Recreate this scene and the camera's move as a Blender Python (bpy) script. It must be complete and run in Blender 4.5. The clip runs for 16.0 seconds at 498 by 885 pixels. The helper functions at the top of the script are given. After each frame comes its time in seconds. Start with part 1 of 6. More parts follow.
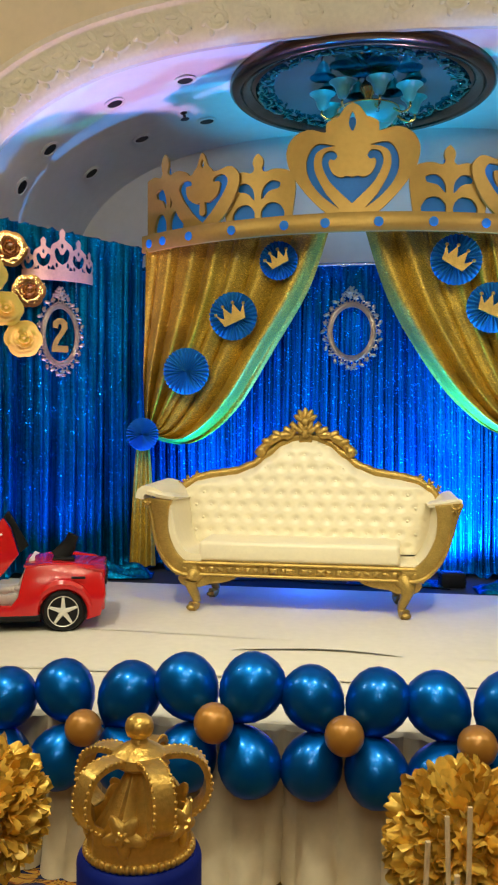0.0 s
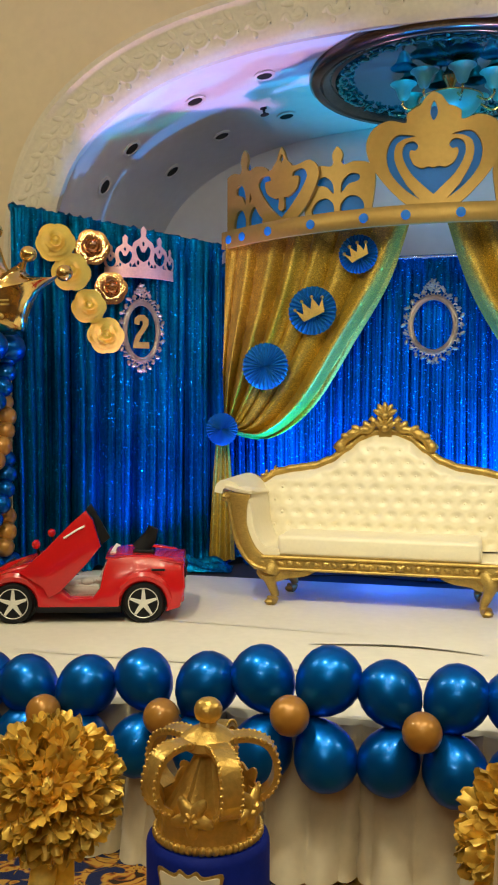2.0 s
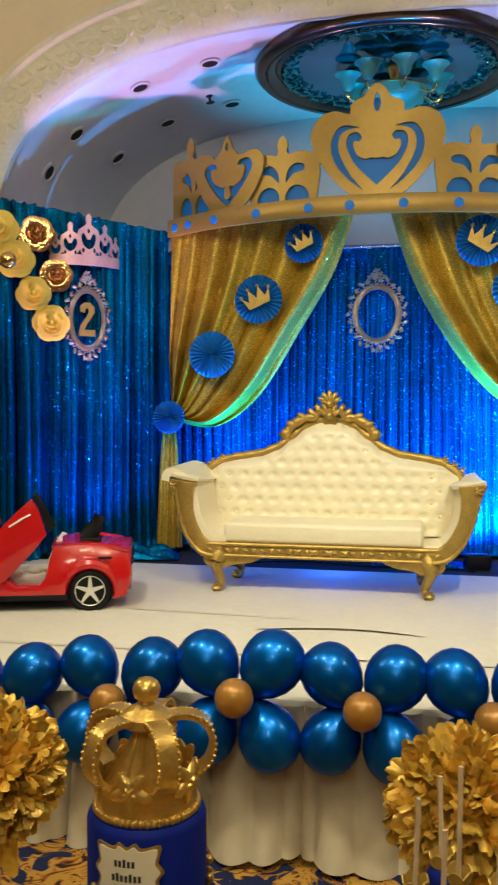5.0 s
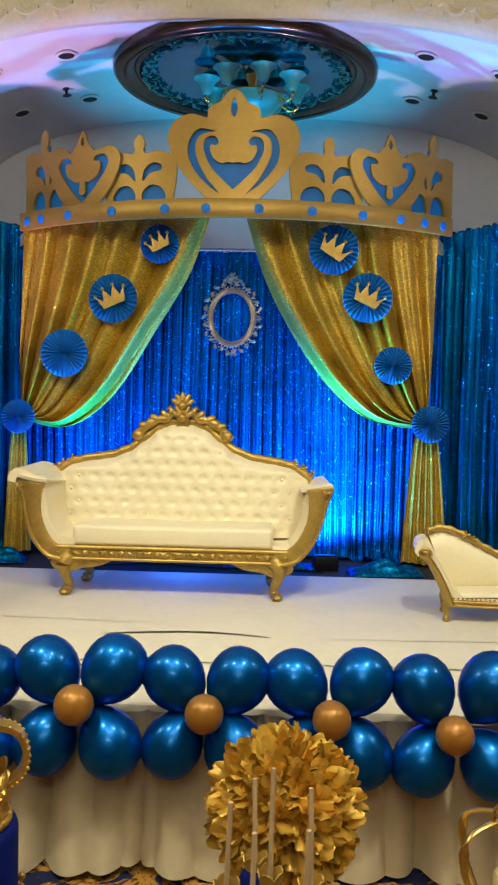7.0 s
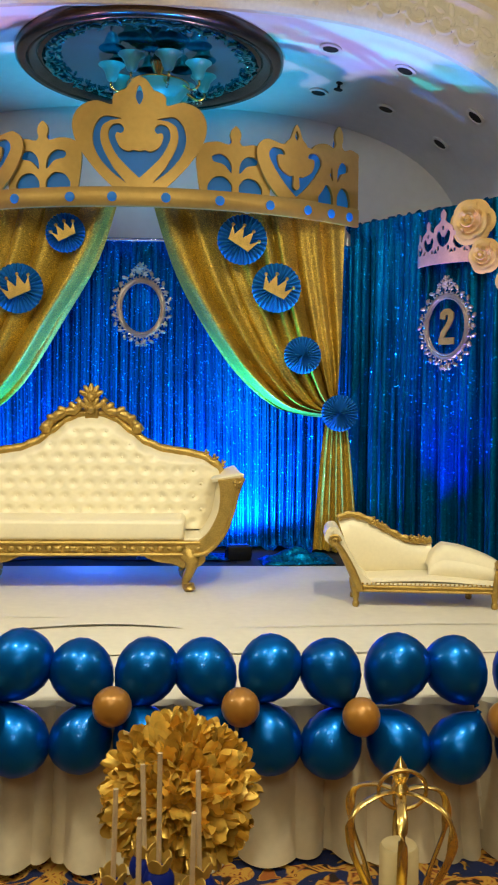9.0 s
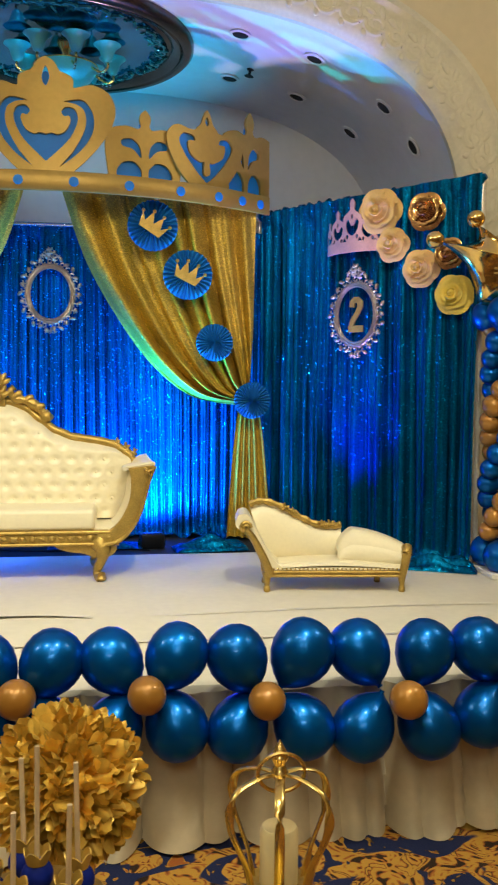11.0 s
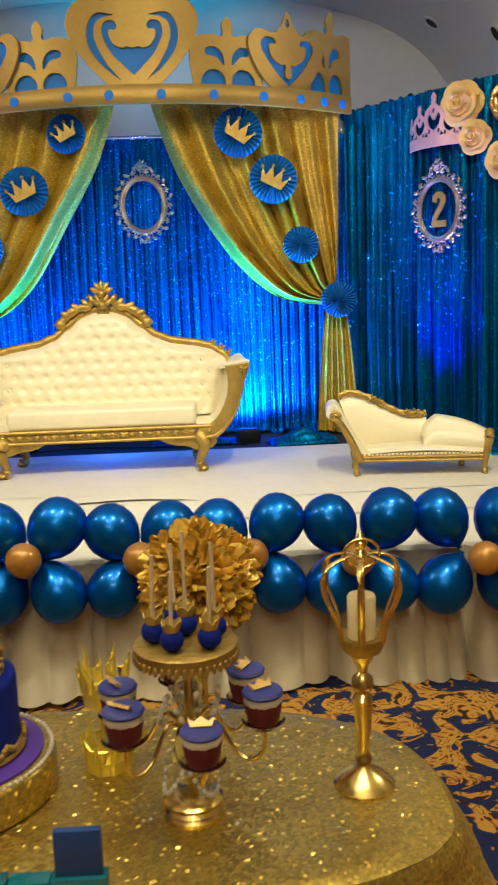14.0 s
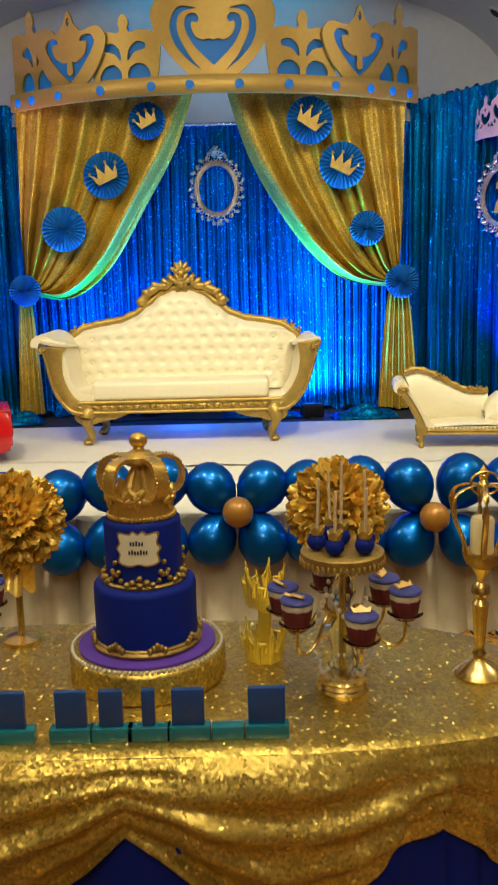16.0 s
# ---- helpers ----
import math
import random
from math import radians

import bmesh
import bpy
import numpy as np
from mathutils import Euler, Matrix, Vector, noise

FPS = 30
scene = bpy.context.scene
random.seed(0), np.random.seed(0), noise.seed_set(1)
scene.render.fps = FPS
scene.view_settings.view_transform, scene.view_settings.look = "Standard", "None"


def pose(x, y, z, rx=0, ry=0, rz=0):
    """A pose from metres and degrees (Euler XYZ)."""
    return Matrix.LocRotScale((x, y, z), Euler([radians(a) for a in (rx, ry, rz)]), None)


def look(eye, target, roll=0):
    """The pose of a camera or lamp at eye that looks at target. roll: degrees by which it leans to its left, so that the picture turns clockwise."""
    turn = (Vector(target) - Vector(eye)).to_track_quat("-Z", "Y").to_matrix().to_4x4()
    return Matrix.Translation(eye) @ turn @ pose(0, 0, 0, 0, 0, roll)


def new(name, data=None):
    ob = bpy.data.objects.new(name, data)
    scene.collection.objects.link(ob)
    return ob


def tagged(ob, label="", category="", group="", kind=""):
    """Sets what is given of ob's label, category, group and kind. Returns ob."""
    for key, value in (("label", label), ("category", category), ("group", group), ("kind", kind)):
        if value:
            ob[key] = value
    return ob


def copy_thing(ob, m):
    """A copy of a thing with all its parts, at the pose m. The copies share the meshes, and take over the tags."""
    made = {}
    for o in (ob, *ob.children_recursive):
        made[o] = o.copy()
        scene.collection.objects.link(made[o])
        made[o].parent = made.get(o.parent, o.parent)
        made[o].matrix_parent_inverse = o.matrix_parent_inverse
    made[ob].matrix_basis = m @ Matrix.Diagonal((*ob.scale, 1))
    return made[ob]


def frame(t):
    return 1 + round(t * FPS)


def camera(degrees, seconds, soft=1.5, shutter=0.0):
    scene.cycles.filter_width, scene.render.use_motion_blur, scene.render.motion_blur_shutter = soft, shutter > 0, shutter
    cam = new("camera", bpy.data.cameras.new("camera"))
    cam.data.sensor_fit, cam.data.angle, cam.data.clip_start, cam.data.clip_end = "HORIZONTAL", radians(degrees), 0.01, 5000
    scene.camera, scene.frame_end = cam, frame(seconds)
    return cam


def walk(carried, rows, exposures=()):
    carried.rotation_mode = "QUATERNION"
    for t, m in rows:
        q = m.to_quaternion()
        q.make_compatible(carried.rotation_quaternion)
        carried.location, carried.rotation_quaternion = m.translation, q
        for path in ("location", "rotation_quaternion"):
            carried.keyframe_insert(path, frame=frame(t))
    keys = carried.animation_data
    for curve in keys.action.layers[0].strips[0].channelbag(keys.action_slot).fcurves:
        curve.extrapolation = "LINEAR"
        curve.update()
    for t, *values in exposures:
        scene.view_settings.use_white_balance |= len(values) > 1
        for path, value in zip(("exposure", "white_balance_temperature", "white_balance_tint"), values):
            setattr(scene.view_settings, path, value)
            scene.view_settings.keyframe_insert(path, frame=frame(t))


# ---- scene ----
cam = camera(31.9, 16.0, soft=2.0, shutter=0.5)
PATH = [
    (0, (0.902, 0.412, 1.778), (0.57, 2.384, 1.722), 0.2),
    (0.5, (0.900, 0.431, 1.769), (0.516, 2.392, 1.726), 0.5),
    (1, (0.896, 0.414, 1.765), (0.450, 2.361, 1.710), 0.3),
    (1.5, (0.902, 0.416, 1.765), (0.413, 2.355, 1.698), 0.2),
    (2, (0.920, 0.418, 1.761), (0.406, 2.349, 1.698), 0.1),
    (2.5, (0.937, 0.419, 1.759), (0.363, 2.334, 1.686), 0.3),
    (3, (0.940, 0.422, 1.761), (0.321, 2.323, 1.668), -0.0),
    (5.5, (0.964, 0.373, 1.763), (0.666, 2.349, 1.679), 0.4),
    (6, (0.984, 0.397, 1.752), (0.789, 2.386, 1.673), 0.9),
    (6.5, (1.0, 0.399, 1.761), (0.867, 2.392, 1.679), 1.0),
    (7, (1.007, 0.404, 1.762), (0.921, 2.4, 1.679), 1.2),
    (7.5, (1.024, 0.405, 1.757), (1.0, 2.403, 1.671), 1.2),
    (8, (1.035, 0.411, 1.747), (1.064, 2.409, 1.658), 0.9),
    (10.5, (1.096, 0.409, 1.752), (1.32, 2.393, 1.635), 0.5),
    (11, (1.113, 0.404, 1.752), (1.397, 2.38, 1.626), 0.4),
    (11.5, (1.129, 0.399, 1.751), (1.455, 2.367, 1.612), -0.0),
    (12, (1.142, 0.394, 1.735), (1.485, 2.358, 1.577), -0.8),
    (12.5, (1.127, 0.369, 1.707), (1.443, 2.328, 1.458), -1.7),
    (13, (1.105, 0.299, 1.702), (1.335, 2.273, 1.477), -1.7),
    (13.5, (1.108, 0.173, 1.689), (1.261, 2.145, 1.398), -1.9),
    (14, (1.071, 0.018, 1.693), (1.143, 1.99, 1.365), -2.1),
    (14.5, (0.987, -0.098, 1.702), (1.033, 1.879, 1.408), -2.2),
    (15, (0.841, -0.209, 1.687), (0.852, 1.754, 1.304), -2.6),
    (15.5, (0.783, -0.29, 1.692), (0.8, 1.682, 1.363), -1.4),
    (16, (0.8, -0.366, 1.684), (0.794, 1.6, 1.32), -1.4),
]
walk(cam, [(t, look(eye, target, roll)) for t, eye, target, roll in PATH], [(0.0, -0.58), (8.0, -0.66), (11.5, -0.55), (13.0, -0.42), (16.0, -0.48)])


# ---- world, lamps ----
world = bpy.data.worlds.new("world")
scene.world = world
world.use_nodes = True
world.node_tree.nodes["Background"].inputs[0].default_value = (0.9, 0.8, 0.65, 1)
world.node_tree.nodes["Background"].inputs[1].default_value = 0.002


def lamp(kind, name, m, power, colour, size=0.1, spot=60, blend=0.5, size_y=None):
    d = bpy.data.lights.new(name, kind)
    d.energy, d.color = power, colour
    if kind == "AREA":
        d.size = size
        if size_y:
            d.shape, d.size_y = "RECTANGLE", size_y
    else:
        d.shadow_soft_size = size
    if kind == "SPOT":
        d.spot_size, d.spot_blend = radians(spot), blend
    ob = new(name, d)
    ob.matrix_world = m
    return ob


WARM = (1.0, 0.955, 0.70)
# ballroom chandelier over the guests' side, in a ring of bulbs
for k in range(8):
    a = 2 * math.pi * k / 8
    lamp("POINT", "overhead_bulb", pose(0.9 + 0.8 * math.cos(a), 0.9 + 0.4 * math.sin(a), 4.6 + 0.12 * (k % 2)), 31, WARM, 0.11)
# two unseen lamps added nearer to the arch, to brighten wall and sides
lamp("POINT", "overhead_bulb", pose(-3.4, 3.0, 4.7), 190, WARM, 0.3)
lamp("POINT", "overhead_bulb", pose(4.9, 3.0, 4.7), 170, WARM, 0.3)
# unseen ring of lamps added behind the guests, brightens the table front
for k in range(4):
    a = 2 * math.pi * k / 4
    lamp("POINT", "overhead_bulb", pose(0.7 + 0.7 * math.cos(a), -2.2 + 0.5 * math.sin(a), 4.3), 65, WARM, 0.12)
# spots without a seen fixture, added overhead to brighten the stage
for x in (-0.9, 2.0):
    lamp("SPOT", "stage_fill_spot", look((x, 1.9, 5.4), (0.35 + 0.6 * x, 5.5, 0.9)), 830, WARM, 0.12, 62, 1.0)
# coloured uplights on the stage, all but one in front of the drapes
lamp("SPOT", "uplight_pink", look((-1.42, 6.50, 0.66), (-1.45, 6.78, 4.3)), 640, (1.0, 0.52, 0.95), 0.09, 56, 0.9)
lamp("SPOT", "uplight_pink", look((2.45, 6.25, 0.66), (2.35, 6.8, 4.3)), 420, (0.78, 0.6, 1.0), 0.09, 60, 0.8)
lamp("SPOT", "uplight_blue", look((1.32, 7.0, 0.72), (1.22, 7.32, 1.9)), 680, (0.03, 0.33, 1.0), 0.04, 174, 0.9)
lamp("SPOT", "uplight_blue", look((-0.45, 7.0, 0.72), (-0.25, 7.32, 1.9)), 430, (0.0, 0.22, 1.0), 0.04, 150, 1.0)
lamp("SPOT", "uplight_cyan", look((1.15, 6.85, 0.68), (1.5, 7.15, 1.72)), 620, (0.0, 0.8, 0.85), 0.03, 46, 0.9)
# added spot hidden behind the string curtain, turns medallion and chandelier cyan
lamp("SPOT", "uplight_cyan", look((0.6, 7.62, 0.9), (0.62, 7.72, 4.5)), 800, (0.0, 0.52, 0.92), 0.03, 57, 0.8)
lamp("SPOT", "uplight_cyan", look((-0.25, 6.85, 0.68), (-0.6, 7.15, 1.68)), 250, (0.0, 0.8, 0.85), 0.03, 46, 0.9)
lamp("SPOT", "uplight_blue", look((2.60, 6.36, 0.68), (2.85, 6.62, 1.9)), 620, (0.02, 0.03, 1.0), 0.04, 56, 1.0)
lamp("SPOT", "uplight_blue", look((-1.45, 6.3, 0.62), (-1.6, 6.9, 1.6)), 170, (0.0, 0.14, 1.0), 0.05, 90, 0.9)


# added bare point lamp, imitates the blue glow on the floor under the sofa
lamp("POINT", "blue_floor_fill", pose(0.3, 6.55, 0.80), 9, (0.02, 0.12, 1.0), 0.06)


# ---- materials ----
def mat(name, colour, rough=0.6, metal=0.0, vary=0.12, scale=8.0, bump=0.0, bscale=60.0, coat=0.0, sheen=0.0, island=0.0, spec=0.5, obj=0.0):
    """A principled surface, its colour varied at two scales, with fine relief."""
    m = bpy.data.materials.new(name)
    m.use_nodes = True
    n, l = m.node_tree.nodes, m.node_tree.links
    p = n["Principled BSDF"]
    p.inputs["Roughness"].default_value, p.inputs["Metallic"].default_value = rough, metal
    p.inputs["Coat Weight"].default_value, p.inputs["Sheen Weight"].default_value = coat, sheen
    p.inputs["Specular IOR Level"].default_value = spec
    tc = n.new("ShaderNodeTexCoord")
    a, b = n.new("ShaderNodeTexNoise"), n.new("ShaderNodeTexNoise")
    a.inputs["Scale"].default_value, b.inputs["Scale"].default_value = scale, scale * 9
    a.inputs["Detail"].default_value = b.inputs["Detail"].default_value = 4
    l.new(tc.outputs["Object"], a.inputs["Vector"]), l.new(tc.outputs["Object"], b.inputs["Vector"])
    add = n.new("ShaderNodeMath")
    add.operation = "ADD"
    l.new(a.outputs[0], add.inputs[0]), l.new(b.outputs[0], add.inputs[1])
    rng = n.new("ShaderNodeMapRange")
    rng.inputs[1].default_value, rng.inputs[2].default_value = 0.6, 1.4
    rng.inputs[3].default_value, rng.inputs[4].default_value = 1 - vary, 1 + vary
    l.new(add.outputs[0], rng.inputs[0])
    val = rng.outputs[0]
    for src, amount in (("island", island), ("object", obj)):
        if amount:
            g = n.new("ShaderNodeNewGeometry") if src == "island" else n.new("ShaderNodeObjectInfo")
            r2 = n.new("ShaderNodeMapRange")
            r2.inputs[3].default_value, r2.inputs[4].default_value = 1 - amount, 1 + amount
            l.new(g.outputs["Random Per Island" if src == "island" else "Random"], r2.inputs[0])
            mu = n.new("ShaderNodeMath")
            mu.operation = "MULTIPLY"
            l.new(val, mu.inputs[0]), l.new(r2.outputs[0], mu.inputs[1])
            val = mu.outputs[0]
    hsv = n.new("ShaderNodeHueSaturation")
    hsv.inputs["Color"].default_value = (*colour, 1)
    l.new(val, hsv.inputs["Value"])
    l.new(hsv.outputs[0], p.inputs["Base Color"])
    if bump:
        c = n.new("ShaderNodeTexNoise")
        c.inputs["Scale"].default_value, c.inputs["Detail"].default_value = bscale, 5
        l.new(tc.outputs["Object"], c.inputs["Vector"])
        bp = n.new("ShaderNodeBump")
        bp.inputs["Strength"].default_value, bp.inputs["Distance"].default_value = bump, 0.01
        l.new(c.outputs[0], bp.inputs["Height"]), l.new(bp.outputs[0], p.inputs["Normal"])
    return m


def sequin(name, colour, scale, rough, metal, tilt, vary=0.35, fleck=0.08, streak=0.0, gleam=3.4):
    """Cloth sewn with small glittering discs: each cell leans its own way."""
    m = bpy.data.materials.new(name)
    m.use_nodes = True
    n, l = m.node_tree.nodes, m.node_tree.links
    p = n["Principled BSDF"]
    tc, v, geo = n.new("ShaderNodeTexCoord"), n.new("ShaderNodeTexVoronoi"), n.new("ShaderNodeNewGeometry")
    v.inputs["Scale"].default_value = scale
    l.new(tc.outputs["Object"], v.inputs["Vector"])
    sub, mul, add, nrm = (n.new("ShaderNodeVectorMath") for _ in range(4))
    sub.operation, mul.operation, add.operation, nrm.operation = "SUBTRACT", "SCALE", "ADD", "NORMALIZE"
    sub.inputs[1].default_value = (0.5, 0.5, 0.5)
    l.new(v.outputs["Color"], sub.inputs[0]), l.new(sub.outputs[0], mul.inputs[0])
    l.new(geo.outputs["Normal"], add.inputs[0]), l.new(mul.outputs[0], add.inputs[1])
    l.new(add.outputs[0], nrm.inputs[0]), l.new(nrm.outputs[0], p.inputs["Normal"])
    sep = n.new("ShaderNodeSeparateColor")
    l.new(v.outputs["Color"], sep.inputs[0])
    rng = n.new("ShaderNodeMapRange")
    rng.inputs[3].default_value, rng.inputs[4].default_value = 1 - vary, 1 + vary
    l.new(sep.outputs[0], rng.inputs[0])
    big = n.new("ShaderNodeTexNoise")
    big.inputs["Scale"].default_value = 3.0
    l.new(tc.outputs["Object"], big.inputs["Vector"])
    r3 = n.new("ShaderNodeMapRange")
    r3.inputs[1].default_value, r3.inputs[2].default_value, r3.inputs[3].default_value, r3.inputs[4].default_value = 0.3, 0.7, 0.75, 1.2
    l.new(big.outputs[0], r3.inputs[0])
    mm = n.new("ShaderNodeMath")
    mm.operation = "MULTIPLY"
    l.new(rng.outputs[0], mm.inputs[0]), l.new(r3.outputs[0], mm.inputs[1])
    if streak:
        # upright strands of the weave vary in tone; contrast also paints in fold shade
        mp, st, r8, m8 = n.new("ShaderNodeMapping"), n.new("ShaderNodeTexNoise"), n.new("ShaderNodeMapRange"), n.new("ShaderNodeMath")
        mp.inputs["Scale"].default_value = (38, 38, 0.5)
        st.inputs["Scale"].default_value, st.inputs["Detail"].default_value = 1.0, 3
        l.new(tc.outputs["Object"], mp.inputs["Vector"]), l.new(mp.outputs[0], st.inputs["Vector"])
        r8.inputs[1].default_value, r8.inputs[2].default_value, r8.inputs[3].default_value, r8.inputs[4].default_value = 0.3, 0.7, 1 - streak, 1 + streak
        m8.operation = "MULTIPLY"
        l.new(st.outputs[0], r8.inputs[0]), l.new(mm.outputs[0], m8.inputs[0]), l.new(r8.outputs[0], m8.inputs[1])
        mm = m8
    hsv = n.new("ShaderNodeHueSaturation")
    hsv.inputs["Color"].default_value = (*colour, 1)
    l.new(hsv.outputs[0], p.inputs["Base Color"])
    val = n.new("ShaderNodeMath")
    val.operation = "MULTIPLY"
    # few cells are smoother, with glint painted into their colour, the rest is cloth
    lt = n.new("ShaderNodeMath")
    lt.operation, lt.inputs[1].default_value = "LESS_THAN", fleck
    l.new(sep.outputs[2], lt.inputs[0])
    r7 = n.new("ShaderNodeMapRange")
    r7.inputs[3].default_value, r7.inputs[4].default_value = 1.0, gleam
    l.new(lt.outputs[0], r7.inputs[0])
    l.new(mm.outputs[0], val.inputs[0]), l.new(r7.outputs[0], val.inputs[1]), l.new(val.outputs[0], hsv.inputs["Value"])
    r6 = n.new("ShaderNodeMapRange")
    r6.inputs[3].default_value, r6.inputs[4].default_value = tilt * 0.22, tilt
    l.new(lt.outputs[0], r6.inputs[0]), l.new(r6.outputs[0], mul.inputs["Scale"])
    r4, r5 = n.new("ShaderNodeMapRange"), n.new("ShaderNodeMapRange")
    r4.inputs[3].default_value, r4.inputs[4].default_value = rough, 0.26
    r5.inputs[3].default_value, r5.inputs[4].default_value = metal, 0.5
    l.new(lt.outputs[0], r4.inputs[0]), l.new(r4.outputs[0], p.inputs["Roughness"])
    l.new(lt.outputs[0], r5.inputs[0]), l.new(r5.outputs[0], p.inputs["Metallic"])
    return m


def carpet_mat():
    """Navy ballroom carpet with gold and orange scrolls."""
    m = bpy.data.materials.new("carpet")
    m.use_nodes = True
    n, l = m.node_tree.nodes, m.node_tree.links
    p = n["Principled BSDF"]
    p.inputs["Roughness"].default_value = 0.95
    tc = n.new("ShaderNodeTexCoord")
    leaf, vein = n.new("ShaderNodeTexNoise"), n.new("ShaderNodeTexNoise")
    for t, a, b, c in ((leaf, 2.8, 1.5, 2.3), (vein, 6.8, 1.2, 3.0)):
        t.inputs["Scale"].default_value, t.inputs["Detail"].default_value, t.inputs["Distortion"].default_value = a, b, c
        l.new(tc.outputs["Object"], t.inputs["Vector"])
    NAVY, GOLD, RUST, LINE = (0.006, 0.018, 0.11, 1), (0.74, 0.40, 0.06, 1), (0.50, 0.14, 0.02, 1), (0.03, 0.012, 0.006, 1)

    def bands(src, first, last, stops):
        r = n.new("ShaderNodeValToRGB")
        e = r.color_ramp.elements
        e[0].position, e[0].color = 0.0, first
        e[1].position, e[1].color = 1.0, last
        for pos, col in stops:
            e.new(pos).color = col
        l.new(src.outputs[0], r.inputs[0])
        return r

    inside = bands(vein, LINE, GOLD, ((0.36, LINE), (0.40, RUST), (0.45, GOLD), (0.56, GOLD), (0.60, RUST), (0.635, LINE), (0.66, GOLD)))
    outside = bands(vein, NAVY, RUST, ((0.60, NAVY), (0.62, LINE), (0.65, GOLD), (0.70, RUST)))
    mask = bands(leaf, (0, 0, 0, 1), (1, 1, 1, 1), ((0.475, (0, 0, 0, 1)), (0.49, (1, 1, 1, 1))))
    ramp = n.new("ShaderNodeMix")
    ramp.data_type = "RGBA"
    l.new(mask.outputs[0], ramp.inputs[0]), l.new(outside.outputs[0], ramp.inputs[6]), l.new(inside.outputs[0], ramp.inputs[7])
    pile = n.new("ShaderNodeTexNoise")
    pile.inputs["Scale"].default_value = 350
    l.new(tc.outputs["Object"], pile.inputs["Vector"])
    mul = n.new("ShaderNodeMix")
    mul.data_type, mul.blend_type = "RGBA", "MULTIPLY"
    mul.inputs[0].default_value = 0.5
    l.new(ramp.outputs[2], mul.inputs[6]), l.new(pile.outputs[1], mul.inputs[7])
    l.new(mul.outputs[2], p.inputs["Base Color"])
    bp = n.new("ShaderNodeBump")
    bp.inputs["Strength"].default_value, bp.inputs["Distance"].default_value = 0.6, 0.004
    l.new(pile.outputs[0], bp.inputs["Height"]), l.new(bp.outputs[0], p.inputs["Normal"])
    return m


def glass_mat(name, colour, rough=0.05):
    m = bpy.data.materials.new(name)
    m.use_nodes = True
    p = m.node_tree.nodes["Principled BSDF"]
    p.inputs["Base Color"].default_value = (*colour, 1)
    p.inputs["Roughness"].default_value, p.inputs["Transmission Weight"].default_value, p.inputs["IOR"].default_value = rough, 1.0, 1.35
    return m


